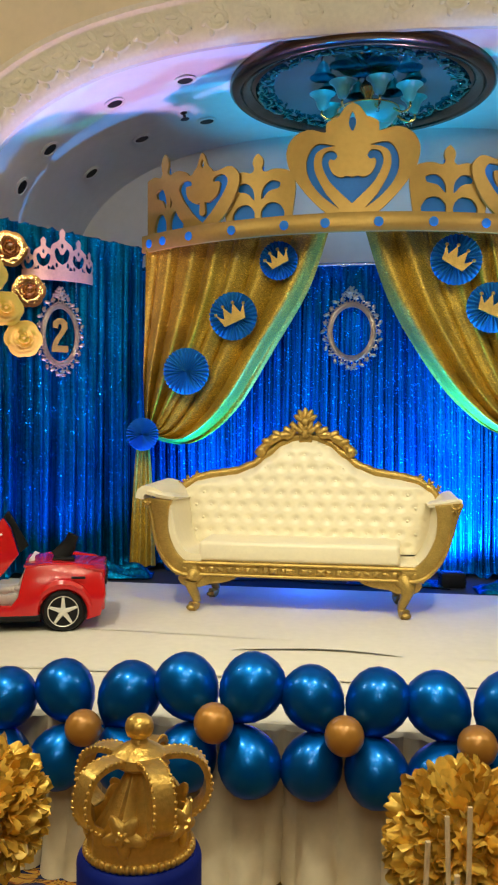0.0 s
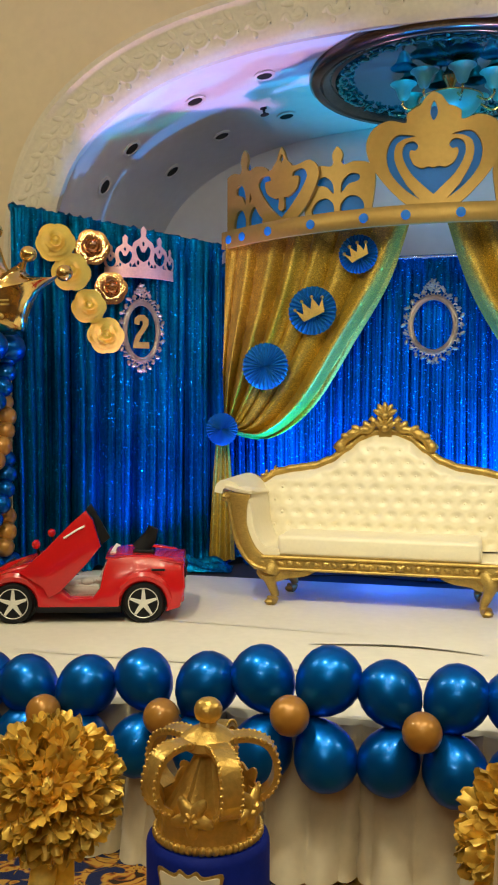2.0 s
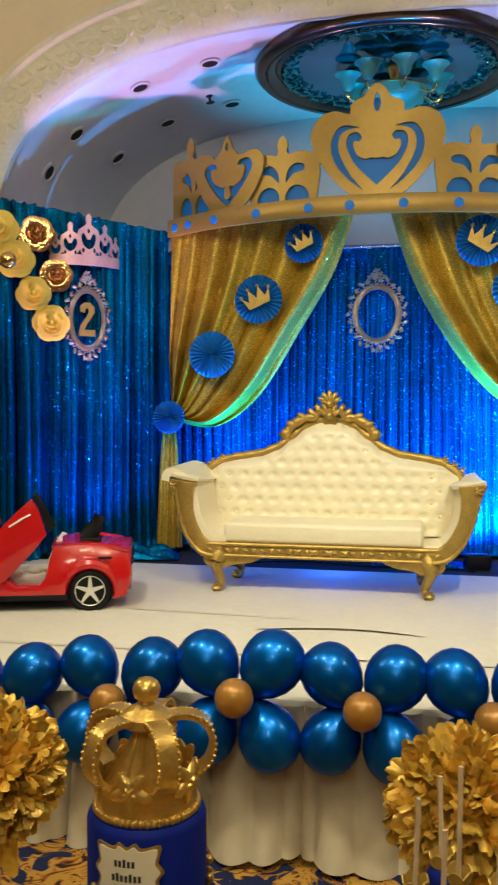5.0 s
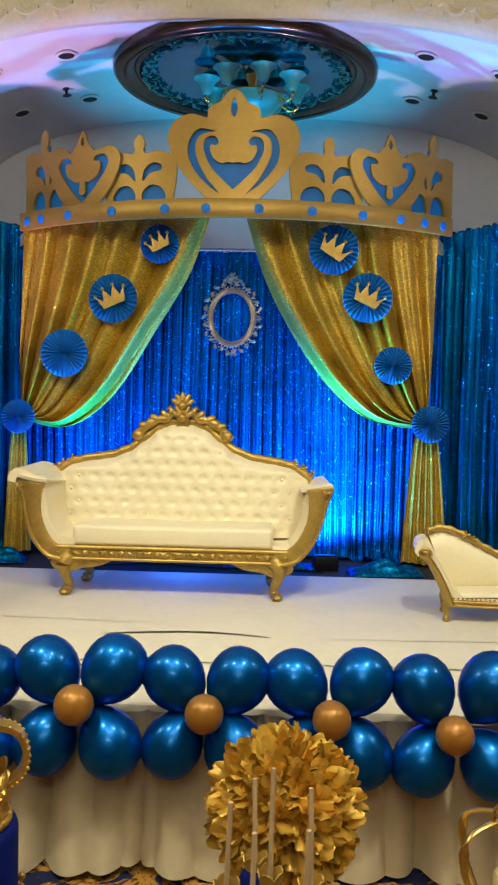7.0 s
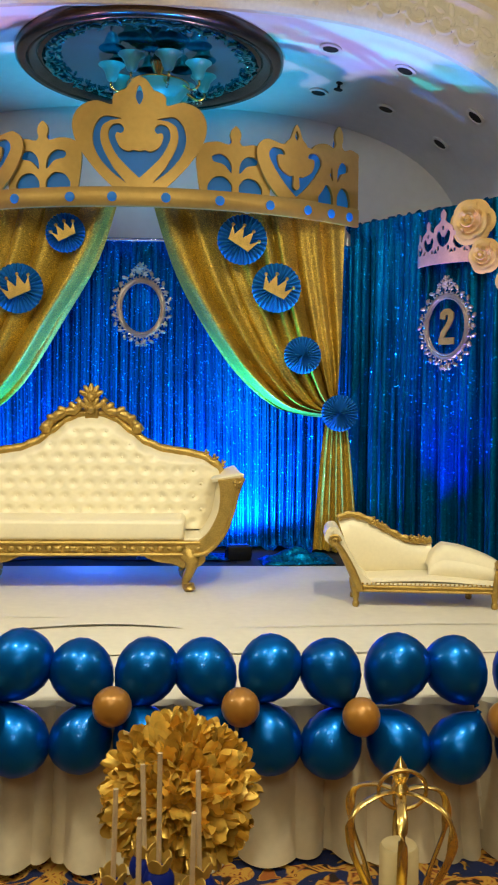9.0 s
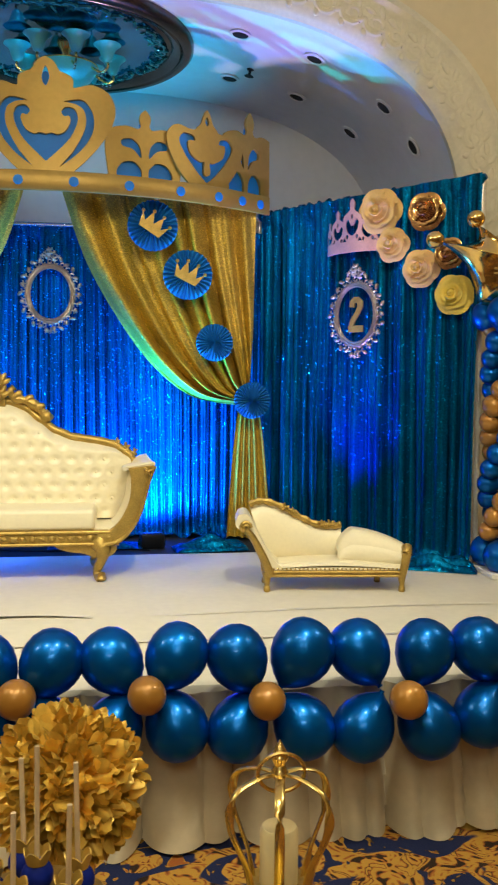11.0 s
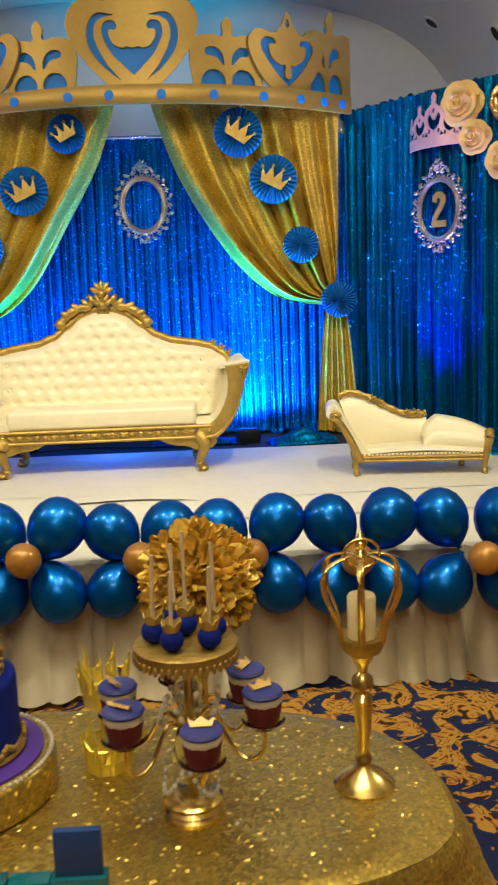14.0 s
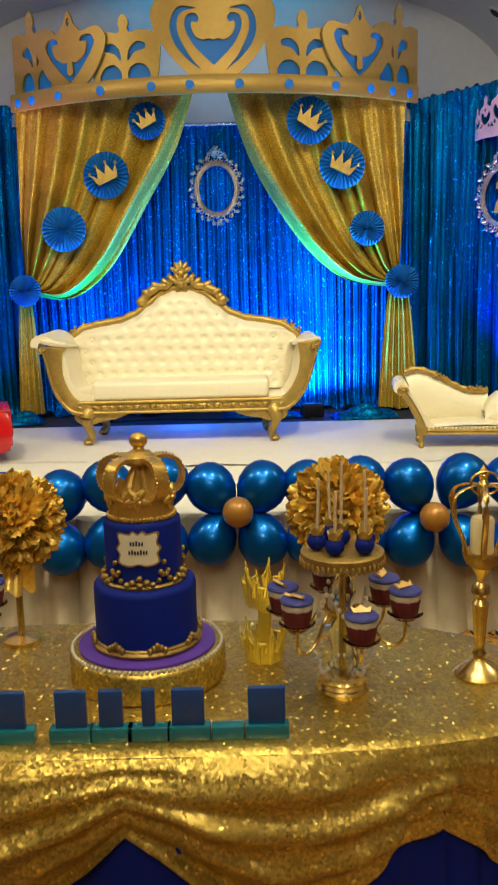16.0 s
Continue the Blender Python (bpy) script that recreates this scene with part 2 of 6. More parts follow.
M = dict(
    plaster=mat("plaster", (0.66, 0.55, 0.36), 0.85, vary=0.05, scale=1.5, bump=0.05, bscale=30),
    # for walls out of view, dark so that little light bounces back
    panel=mat("unseen_dark_wall", (0.20, 0.13, 0.08), 0.6, vary=0.2, scale=2, bump=0.05, bscale=30),
    vault=mat("vault_paint", (0.76, 0.74, 0.74), 0.8, vary=0.05, scale=1.2, bump=0.04, bscale=25),
    mould=mat("carved_plaster", (0.66, 0.60, 0.46), 0.7, vary=0.1, scale=4, bump=0.1, bscale=40),
    carpet=carpet_mat(),
    stage=mat("stage_cloth", (0.66, 0.62, 0.53), 0.8, vary=0.06, scale=2, bump=0.12, bscale=6),
    skirt=mat("skirt_cloth", (0.60, 0.52, 0.37), 0.75, vary=0.08, scale=3, bump=0.1, bscale=200, sheen=0.2),
    dark=mat("dark_board", (0.02, 0.02, 0.024), 0.7, vary=0.2, spec=0.25),
    blue=sequin("blue_sequin_cloth", (0.0, 0.082, 0.19), 120, 0.30, 0.65, 0.9, vary=0.3, fleck=0.022, streak=0.75, gleam=5.5),
    string=sequin("blue_string_cloth", (0.0, 0.12, 0.42), 130, 0.25, 0.62, 0.8, vary=0.3, fleck=0.022, streak=0.8, gleam=4.5),
    gold_cloth=sequin("gold_sequin_cloth", (0.50, 0.335, 0.043), 170, 0.42, 0.5, 0.9, vary=0.45, fleck=0.045),
    table_cloth=sequin("gold_glitter_cloth", (0.56, 0.40, 0.09), 160, 0.32, 0.75, 1.1, vary=0.3, fleck=0.04),
    gold_board=mat("gold_painted_board", (0.42, 0.27, 0.07), 0.42, 0.55, vary=0.1, scale=3, bump=0.05, bscale=80),
    blue_board=mat("blue_painted_board", (0.0, 0.20, 0.78), 0.5, vary=0.06),
    gold=mat("gold_leaf", (0.45, 0.30, 0.08), 0.42, 0.75, vary=0.3, scale=14, bump=0.35, bscale=90),
    sugar=mat("gold_sugar_paste", (0.68, 0.45, 0.12), 0.3, 0.75, vary=0.2, scale=14, bump=0.2, bscale=110),
    gold_shiny=mat("polished_gold", (0.78, 0.59, 0.22), 0.24, 1.0, vary=0.12, scale=10, bump=0.08, bscale=25),
    foil=mat("gold_foil", (0.80, 0.56, 0.20), 0.14, 1.0, vary=0.12, scale=5, bump=0.5, bscale=9),
    yellow_gold=mat("bright_yellow_gold", (0.95, 0.76, 0.12), 0.25, 0.6, vary=0.15, scale=20, bump=0.2, bscale=60),
    # pink of the uplight on the tiaras is put into this gold
    tiara_gold=mat("pink_lit_gold", (0.72, 0.42, 0.40), 0.38, 0.5, vary=0.15),
    silver=mat("silver_leaf", (0.42, 0.34, 0.27), 0.3, 0.9, vary=0.25, scale=20, bump=0.3, bscale=70),
    cream=mat("cream_leather", (0.78, 0.70, 0.50), 0.42, vary=0.05, scale=5, bump=0.08, bscale=120, sheen=0.1),
    balloon=mat("blue_latex", (0.0, 0.115, 0.46), 0.33, 0.75, vary=0.06, scale=3, coat=0.28, obj=0.14, spec=0.25),
    balloon_gold=mat("gold_latex", (0.46, 0.21, 0.035), 0.32, 0.25, vary=0.06, scale=3, coat=0.3, obj=0.15),
    red=mat("red_plastic", (0.50, 0.007, 0.008), 0.22, vary=0.05, coat=0.75, spec=0.3),
    black=mat("black_plastic", (0.006, 0.006, 0.007), 0.5, vary=0.2, spec=0.2),
    rim=mat("silver_plastic", (0.85, 0.82, 0.74), 0.3, 0.5),
    chrome=mat("chrome_tube", (0.75, 0.76, 0.78), 0.2, 1.0, vary=0.05),
    white=mat("white_cloth", (0.75, 0.73, 0.68), 0.8, vary=0.08, bump=0.3, bscale=30),
    paper_blue=mat("blue_foil_paper", (0.03, 0.27, 0.64), 0.24, 0.4, vary=0.15, scale=20),
    paper_gold=mat("gold_paper", (0.62, 0.42, 0.10), 0.4, 0.5, vary=0.15, scale=10, obj=0.12),
    paper_yellow=mat("yellow_gold_paper", (0.84, 0.60, 0.09), 0.5, 0.1, vary=0.1, scale=10),
    paper_foil=mat("copper_foil_paper", (0.70, 0.42, 0.17), 0.17, 0.95, vary=0.15, scale=12, bump=0.3, bscale=25),
    paper_peach=mat("peach_gold_paper", (0.84, 0.55, 0.20), 0.42, 0.25, vary=0.1, scale=10),
    tissue=mat("gold_tissue_paper", (0.82, 0.54, 0.10), 0.32, 0.3, vary=0.25, scale=9, island=0.3),
    fondant=mat("navy_fondant", (0.004, 0.016, 0.24), 0.6, spec=0.15, vary=0.12, scale=12, bump=0.06, bscale=120),
    purple=mat("purple_board", (0.10, 0.035, 0.40), 0.5),
    cupcake=mat("dark_cupcake_wrapper", (0.12, 0.008, 0.016), 0.6),
    periwinkle=mat("periwinkle_icing", (0.05, 0.06, 0.30), 0.5, vary=0.1),
    icing=mat("pale_icing", (0.62, 0.55, 0.45), 0.6, vary=0.1, bump=0.3, bscale=60),
    teal=mat("teal_acrylic", (0.006, 0.17, 0.24), 0.15, vary=0.1, coat=0.5),
    letter=mat("blue_enamel", (0.008, 0.055, 0.24), 0.3, vary=0.2, scale=20, coat=0.4),
    wax=mat("cream_wax", (0.80, 0.68, 0.40), 0.5, vary=0.05),
    stick=mat("paper_stick", (0.70, 0.55, 0.36), 0.7),
    bronze=mat("dark_bronze_rim", (0.12, 0.09, 0.07), 0.22, 0.9, vary=0.3, scale=6),
    # teal uplight and its reflection are put into the mirror's colour
    mirror=mat("ceiling_mirror", (0.004, 0.12, 0.17), 0.06, 0.4, spec=0.9, vary=0.3, scale=2),
    # cyan uplight on the carved leaves is put into their colour
    leaf_lit=mat("cyan_lit_leaf", (0.05, 0.34, 0.34), 0.16, 0.8, vary=0.35, scale=9, bump=0.2, bscale=40),
    crystal=glass_mat("crystal", (0.9, 0.95, 0.95)),
    # frosted glass, its teal is the cyan uplight put into the colour
    shade=mat("frosted_shade", (0.07, 0.30, 0.27), 0.35, vary=0.1),
    pearl=mat("pearl", (0.72, 0.65, 0.55), 0.2),
    card=mat("cream_card", (0.80, 0.74, 0.58), 0.7, vary=0.04),
    ink=mat("dark_ink", (0.03, 0.025, 0.03), 0.6),
    lampglow=mat("lens_glass", (0.02, 0.05, 0.2), 0.1),
)


# dyed latex and dyed sequins keep their blue at glancing angles
for k in ("balloon", "blue", "string"):
    M[k].node_tree.nodes["Principled BSDF"].inputs["Specular Tint"].default_value = (0.04, 0.25, 1.0, 1)
M["balloon"].node_tree.nodes["Principled BSDF"].inputs["Coat Roughness"].default_value = 0.16


# ---- builders ----
def smooth(me, angle=40):
    for f in me.polygons:
        f.use_smooth = True
    me.set_sharp_from_angle(angle=radians(angle))


def part(name, bm, material, parent=None, label="", angle=40):
    if isinstance(bm, bpy.types.Mesh):
        me = bm
    else:
        me = bpy.data.meshes.new(name)
        bm.to_mesh(me)
        bm.free()
    me.materials.clear()
    me.materials.append(material)
    smooth(me, angle)
    ob = new(name, me)
    if parent:
        ob.parent = parent
    if label:
        ob["label"] = label
    return ob


def thing(name, label, category, group="", m=None, kind=""):
    ob = new(name)
    ob.empty_display_size = 0.1
    if m is not None:
        ob.matrix_basis = m
    return tagged(ob, label, category, group, kind)


def box(bm, lo, hi, bevel=0.0, seg=2):
    r = bmesh.ops.create_cube(bm, size=1)
    s = [b - a for a, b in zip(lo, hi)]
    bmesh.ops.transform(bm, matrix=Matrix.Translation([(a + b) / 2 for a, b in zip(lo, hi)]) @ Matrix.Diagonal((*s, 1)), verts=r["verts"])
    if bevel:
        es = list({e for v in r["verts"] for e in v.link_edges})
        bmesh.ops.bevel(bm, geom=es, offset=bevel, segments=seg, affect="EDGES", profile=0.5)
    return bm


def boxed(lo, hi, bevel=0.0, seg=2):
    return box(bmesh.new(), lo, hi, bevel, seg)


def ball(bm, c, r, seg=20, m=None):
    q = bmesh.ops.create_uvsphere(bm, u_segments=seg, v_segments=max(6, seg * 2 // 3), radius=1)
    sc = Matrix.Diagonal((r, r, r, 1)) if not isinstance(r, tuple) else Matrix.Diagonal((*r, 1))
    bmesh.ops.transform(bm, matrix=Matrix.Translation(c) @ (m or Matrix()) @ sc, verts=q["verts"])
    return bm


def surf(f, nu, nv, close_u=False, thick=0.0):
    """A sheet from f(u, v), both 0 to 1."""
    bm = bmesh.new()
    vs = [[bm.verts.new(f(i / nu, j / nv)) for i in range(nu if close_u else nu + 1)] for j in range(nv + 1)]
    w = len(vs[0])
    for j in range(nv):
        for i in range(nu):
            try:
                bm.faces.new((vs[j][i], vs[j][(i + 1) % w], vs[j + 1][(i + 1) % w], vs[j + 1][i]))
            except ValueError:
                pass
    if thick:
        bmesh.ops.recalc_face_normals(bm, faces=bm.faces)
        bmesh.ops.solidify(bm, geom=bm.faces[:], thickness=thick)
    return bm


def lathe(bm, prof, c=(0, 0, 0), seg=24, lobes=0, depth=0.0, m=None):
    """Turned shape: prof is (radius, height) pairs."""
    rows = []
    for r, h in prof:
        row = []
        for i in range(seg):
            a = 2 * math.pi * i / seg
            k = r * (1 + depth * math.cos(lobes * a)) if lobes else r
            p = Vector((k * math.cos(a), k * math.sin(a), h))
            row.append(bm.verts.new((m @ p if m else p) + Vector(c)))
        rows.append(row)
    for a, b in zip(rows, rows[1:]):
        for i in range(seg):
            bm.faces.new((a[i], a[(i + 1) % seg], b[(i + 1) % seg], b[i]))
    if prof[0][0] > 1e-5:
        bm.faces.new(rows[0][::-1])
    if prof[-1][0] > 1e-5:
        bm.faces.new(rows[-1])
    return bm


def catmull(pts, n=8, closed=False):
    P = [Vector(p) for p in pts]
    out = []
    cnt = len(P) if closed else len(P) - 1
    for i in range(cnt):
        if closed:
            a, b, c, d = P[i - 1], P[i], P[(i + 1) % len(P)], P[(i + 2) % len(P)]
        else:
            a, b, c, d = P[max(i - 1, 0)], P[i], P[i + 1], P[min(i + 2, len(P) - 1)]
        for k in range(n):
            t = k / n
            out.append(0.5 * (2 * b + (c - a) * t + (2 * a - 5 * b + 4 * c - d) * t * t + (3 * b - a - 3 * c + d) * t ** 3))
    if not closed:
        out.append(P[-1])
    return out


def tube(bm, pts, r, seg=8, closed=False, flat=1.0):
    """A round bar along points; r is a number or a function of 0 to 1."""
    n = len(pts)
    pts = [Vector(p) for p in pts]
    rows = []
    up = Vector((0.13, 0.21, 0.97)).normalized()
    for i, p in enumerate(pts):
        a = pts[i - 1] if (i or closed) else p
        b = pts[(i + 1) % n] if (i < n - 1 or closed) else p
        d = (b - a).normalized()
        x = d.cross(up)
        if x.length < 1e-3:
            x = d.cross(Vector((1, 0, 0)))
        x.normalize()
        y = x.cross(d).normalized()
        k = r(i / max(1, n - 1)) if callable(r) else r
        rows.append([bm.verts.new(p + x * (k * math.cos(2 * math.pi * s / seg)) + y * (k * flat * math.sin(2 * math.pi * s / seg))) for s in range(seg)])
    for i in range(n if closed else n - 1):
        a, b = rows[i], rows[(i + 1) % n]
        for s in range(seg):
            bm.faces.new((a[s], a[(s + 1) % seg], b[(s + 1) % seg], b[s]))
    if not closed:
        bm.faces.new(rows[0][::-1]), bm.faces.new(rows[-1])
    bmesh.ops.recalc_face_normals(bm, faces=bm.faces)
    return bm


def cutout(loops, depth, bevel=0.0):
    """A board of that depth cut to the first loop with the others as holes, in x and z, facing -y. Returns a mesh."""
    cu = bpy.data.curves.new("cut", "CURVE")
    cu.dimensions, cu.fill_mode, cu.extrude, cu.bevel_depth, cu.bevel_resolution = "2D", "BOTH", depth / 2, bevel, 1
    for lp in loops:
        sp = cu.splines.new("POLY")
        sp.points.add(len(lp) - 1)
        for q, p in zip(sp.points, lp):
            q.co = (p[0], p[1], 0, 1)
        sp.use_cyclic_u = True
    ob = bpy.data.objects.new("cut", cu)
    scene.collection.objects.link(ob)
    bpy.context.view_layer.update()
    me = bpy.data.meshes.new_from_object(ob.evaluated_get(bpy.context.evaluated_depsgraph_get()))
    bpy.data.objects.remove(ob)
    me.transform(pose(0, 0, 0, 90))
    return me


def mirrored(half):
    """A closed loop from its right half, listed from bottom to top."""
    return [(x, z) for x, z in half] + [(-x, z) for x, z in reversed(half) if abs(x) > 1e-6]


def loop(pts, n=6):
    return [(p.x, p.y) for p in catmull([(x, z, 0) for x, z in pts], n, True)]


def curve_open(pts, n=6):
    return [(p.x, p.y) for p in catmull([(x, z, 0) for x, z in pts], n)]


def pleat(x, seed=0.0, f=9.0):
    """Uneven folds of hanging cloth, about -1 to 1."""
    w = x + 0.05 * math.sin(3.1 * x + seed) + 0.03 * math.sin(7.7 * x + 2 * seed)
    return 0.62 * math.sin(2 * math.pi * f * w + seed) + 0.38 * math.sin(2 * math.pi * f * 0.47 * w + 1.3 + seed * 2) * math.cos(2.3 * w + seed)


# ---- room ----
FLOOR, STAGE = -0.04, 0.55
XC, ZC, ARCH_A, ARCH_B, POWER = 0.619, 2.845, 3.01, 1.70, 2.753
VAULT_FRONT, VAULT_END = 6.63, 8.9


def arch(t, grow=0.0):
    """Point of the arch: t 0 at its right spring, 1 at its left spring."""
    a = math.pi * t
    c, s = math.cos(a), math.sin(a)
    e = 2 / POWER
    return (XC + (ARCH_A + grow) * math.copysign(abs(c) ** e, c), ZC + (ARCH_B + grow) * abs(s) ** e)


def setting(name, bm, material, label, category):
    return tagged(part(name, bm, material), label, category, kind="structure")


setting("floor", boxed((-6, -5, FLOOR - 0.1), (7, 9.4, FLOOR)), M["carpet"], "navy ballroom carpet with gold and orange scrolls", "carpet")
outline = [(7, FLOOR), (7, 5.6), (-6, 5.6), (-6, FLOOR), (XC - ARCH_A, FLOOR)] + [arch(1 - k / 60) for k in range(61)] + [(XC + ARCH_A, FLOOR)]
wall = setting("wall_arch", cutout([outline], 0.25), M["plaster"], "cream plaster wall with a wide arched opening", "wall")
wall.location.y = 6.79
setting("wall_north", boxed((-3.2, VAULT_END, FLOOR), (4.4, VAULT_END + 0.2, 5.2)), M["vault"], "pale painted wall at the back of the niche", "wall")
# walls behind and beside the guests are unseen, added dark to cut bounced light
setting("wall_south", boxed((-6, -5.2, FLOOR), (7, -5, 5.6)), M["panel"], "unseen wall behind the guests, made dark to cut bounced light", "wall")
setting("wall_west", boxed((-6.2, -5, FLOOR), (-6, 6.6, 5.6)), M["panel"], "unseen side wall, made dark to cut bounced light", "wall")
setting("wall_east", boxed((7, -5, FLOOR), (7.2, 6.6, 5.6)), M["panel"], "unseen side wall, made dark to cut bounced light", "wall")
# unseen ceiling added to close the room
setting("ceiling", boxed((-6, -5, 5.6), (7, 6.6, 5.8)), M["plaster"], "unseen cream plaster ceiling, added to close the ballroom", "ceiling")


def vault_pt(u, v):
    x, z = arch(u, -0.012)
    return (x, VAULT_FRONT + (VAULT_END - VAULT_FRONT) * v, z)


setting("ceiling_vault", surf(vault_pt, 64, 8, thick=-0.06), M["vault"], "smooth lilac-lit barrel vault over the stage", "ceiling")
for side, x in (("west", XC - ARCH_A - 0.104), ("east", XC + ARCH_A + 0.104)):
    setting("wall_niche_" + side, boxed((x - 0.1, 6.93, FLOOR), (x + 0.1, VAULT_END, ZC - 0.005)), M["vault"], "pale side wall of the stage niche", "wall")

# flat dark board on the wall, its colour stands for an opening's unlit inside
setting("door_1", boxed((-3.7, 6.655, STAGE), (-2.72, 6.662, 2.32)), M["dark"], "flat dark board painted as an unlit opening beside the arch", "doorway")
# carved moulding round the arch
MOULD = [(-0.06, 0.02), (-0.07, -0.05), (-0.02, -0.09), (0.10, -0.10), (0.22, -0.09), (0.27, -0.12), (0.32, -0.10), (0.34, -0.05), (0.36, 0.02)]


def mould_pt(u, v):
    k = v * (len(MOULD) - 1)
    i = min(int(k), len(MOULD) - 2)
    g = MOULD[i][0] + (MOULD[i + 1][0] - MOULD[i][0]) * (k - i)
    d = MOULD[i][1] + (MOULD[i + 1][1] - MOULD[i][1]) * (k - i)
    x, z = arch(u, g)
    return (x, 6.66 + d, z)


trim = setting("trim_arch", surf(mould_pt, 120, 16), M["mould"], "carved cream plaster moulding framing the arch", "moulding")
leaf = bmesh.new()
# a scroll of low relief with a fan of leaf tips along its back
tube(leaf, [(0.052 * (1 - b / 11) * math.cos(b), -0.004, 0.052 * (1 - b / 11) * math.sin(b)) for b in [0.5 * i for i in range(18)]], lambda q: 0.015 - 0.006 * q, 6)
for k in range(4):
    a = -1.7 + 0.9 * k
    ball(leaf, (0.062 * math.cos(a), 0.0, 0.062 * math.sin(a)), (0.034 - 0.003 * k, 0.016, 0.014), 8, pose(0, 0, 0, 0, -math.degrees(a) - 35, 0))
leaf_me = bpy.data.meshes.new("acanthus_leaf")
leaf.to_mesh(leaf_me), leaf.free()
leaf_me.materials.append(M["mould"])
smooth(leaf_me)
for k in range(38):
    t = (k + 0.5) / 38
    x, z = arch(t, 0.1)
    x2, z2 = arch(t + 0.004, 0.1)
    lf = new("acanthus_leaf", leaf_me)
    lf.parent = trim
    lf.matrix_basis = Matrix.Translation((x, 6.565, z)) @ pose(0, 0, 0, 0, -math.degrees(math.atan2(z2 - z, x2 - x)), 0) @ Matrix.Diagonal((1.6, 0.65, 1.6, 1))

# recessed downlights in the vault, switched off
def downlight(m):
    t = thing("downlight", "round recessed ceiling downlight, switched off, white trim", "downlight", "downlights in the vault", m)
    part("trim_ring", lathe(bmesh.new(), [(0.062, 0.0), (0.085, 0.0), (0.09, 0.012), (0.066, 0.016), (0.06, 0.004)], seg=20), M["vault"], t)
    # nearly flat dark disc, shade of the recess put into its colour
    part("reflector", lathe(bmesh.new(), [(0.0, 0.003), (0.04, 0.004), (0.063, 0.009)], seg=20), M["dark"], t)
    return t


def vault_u(dx):
    """Where on the vault a point lies that far to the east of its middle line."""
    return math.acos(math.copysign((abs(dx) / ARCH_A) ** (POWER / 2), dx)) / math.pi


def vault_pose(dx, y, off):
    u, v = vault_u(dx), (y - VAULT_FRONT) / (VAULT_END - VAULT_FRONT)
    p, q = Vector(vault_pt(u, v)), Vector(vault_pt(u + 0.005, v))
    nrm = (q - p).normalized().cross(Vector((0, 1, 0))).normalized()
    if nrm.dot(Vector((XC, p.y, 2.8)) - p) < 0:
        nrm = -nrm
    return Matrix.Translation(p + nrm * off) @ nrm.to_track_quat("Z", "Y").to_matrix().to_4x4()


first = None
for dx, y in ((2.83, 7.32), (2.57, 7.3), (1.98, 7.22), (1.39, 7.2), (2.52, 8.16), (2.01, 8.08), (1.42, 8.14)):
    for side in (-1, 1):
        m = vault_pose(side * dx, y, 0.004)
        if first is None:
            first = downlight(m)
        else:
            copy_thing(first, m)


def sprinkler(m):
    t = thing("sprinkler_head", "small dark metal fire sprinkler head in the vault", "sprinkler", "sprinkler heads", m)
    part("pipe", lathe(bmesh.new(), [(0.03, 0.0), (0.03, 0.006), (0.012, 0.01), (0.012, 0.05)], seg=14), M["dark"], t)
    part("deflector", lathe(bmesh.new(), [(0.0, 0.055), (0.035, 0.056), (0.04, 0.06), (0.0, 0.066)], seg=16), M["dark"], t)
    return t


sp1 = sprinkler(vault_pose(-1.56, 7.85, 0.0))
copy_thing(sp1, vault_pose(1.56, 7.85, 0.0))

# ceiling medallion with mirror and chandelier
MED = pose(0.60, 7.71, 4.452)
med = thing("ceiling_medallion", "round mirrored ceiling medallion with a dark bronze rim", "medallion", m=MED)
rim_prof = [(0.84, 0.06), (0.845, 0.04), (0.87, 0.02), (0.90, 0.03), (0.93, 0.0), (0.97, -0.012), (0.985, 0.0), (1.0, -0.018), (1.04, -0.02), (1.06, -0.005), (1.08, 0.015), (1.085, 0.06), (1.0, 0.065)]
part("rim", lathe(bmesh.new(), rim_prof, seg=96), M["bronze"], med, "stepped dark bronze rim")
part("mirror", lathe(bmesh.new(), [(0.02, 0.034), (0.45, 0.035), (0.85, 0.037), (0.85, 0.05), (0.02, 0.05)], seg=72), M["mirror"], med, "mirror with the teal of the uplight put into its colour")
# garland of curled leaves inside the rim, thick in eight places
rnd = random.Random(12)
for k in range(40):
    sw = bmesh.new()
    a = 2 * math.pi * k / 40
    thick = 0.65 + 0.55 * abs(math.cos(2 * a)) ** 2
    c = Vector((0.80 * math.cos(a), 0.80 * math.sin(a), 0.02))
    t, o = Vector((-math.sin(a), math.cos(a), 0)), Vector((math.cos(a), math.sin(a), 0))
    sgn = 1 if k % 2 else -1
    tube(sw, [c + (t * sgn * (0.065 * math.cos(b)) + o * (0.05 * math.sin(b))) * thick * (1 - b / 8) + Vector((0, 0, -0.02 + 0.006 * b)) for b in [i * 0.5 for i in range(12)]], lambda q: 0.016 * (1 - 0.5 * q), 6)
    for q in range(3):
        b = rnd.uniform(0, 6.28)
        ball(sw, c + (t * math.cos(b) + o * math.sin(b)) * 0.06 * thick + Vector((0, 0, rnd.uniform(-0.02, 0.01))), (0.034 * thick, 0.014, 0.012), 7, pose(0, 0, 0, rnd.uniform(-40, 40), rnd.uniform(-40, 40), rnd.uniform(0, 360)))
    part("curled_leaf", sw, M["leaf_lit"], med)
ch = thing("chandelier", "small brass chandelier with frosted tulip shades", "chandelier", m=pose(0.66, 7.69, 4.487))
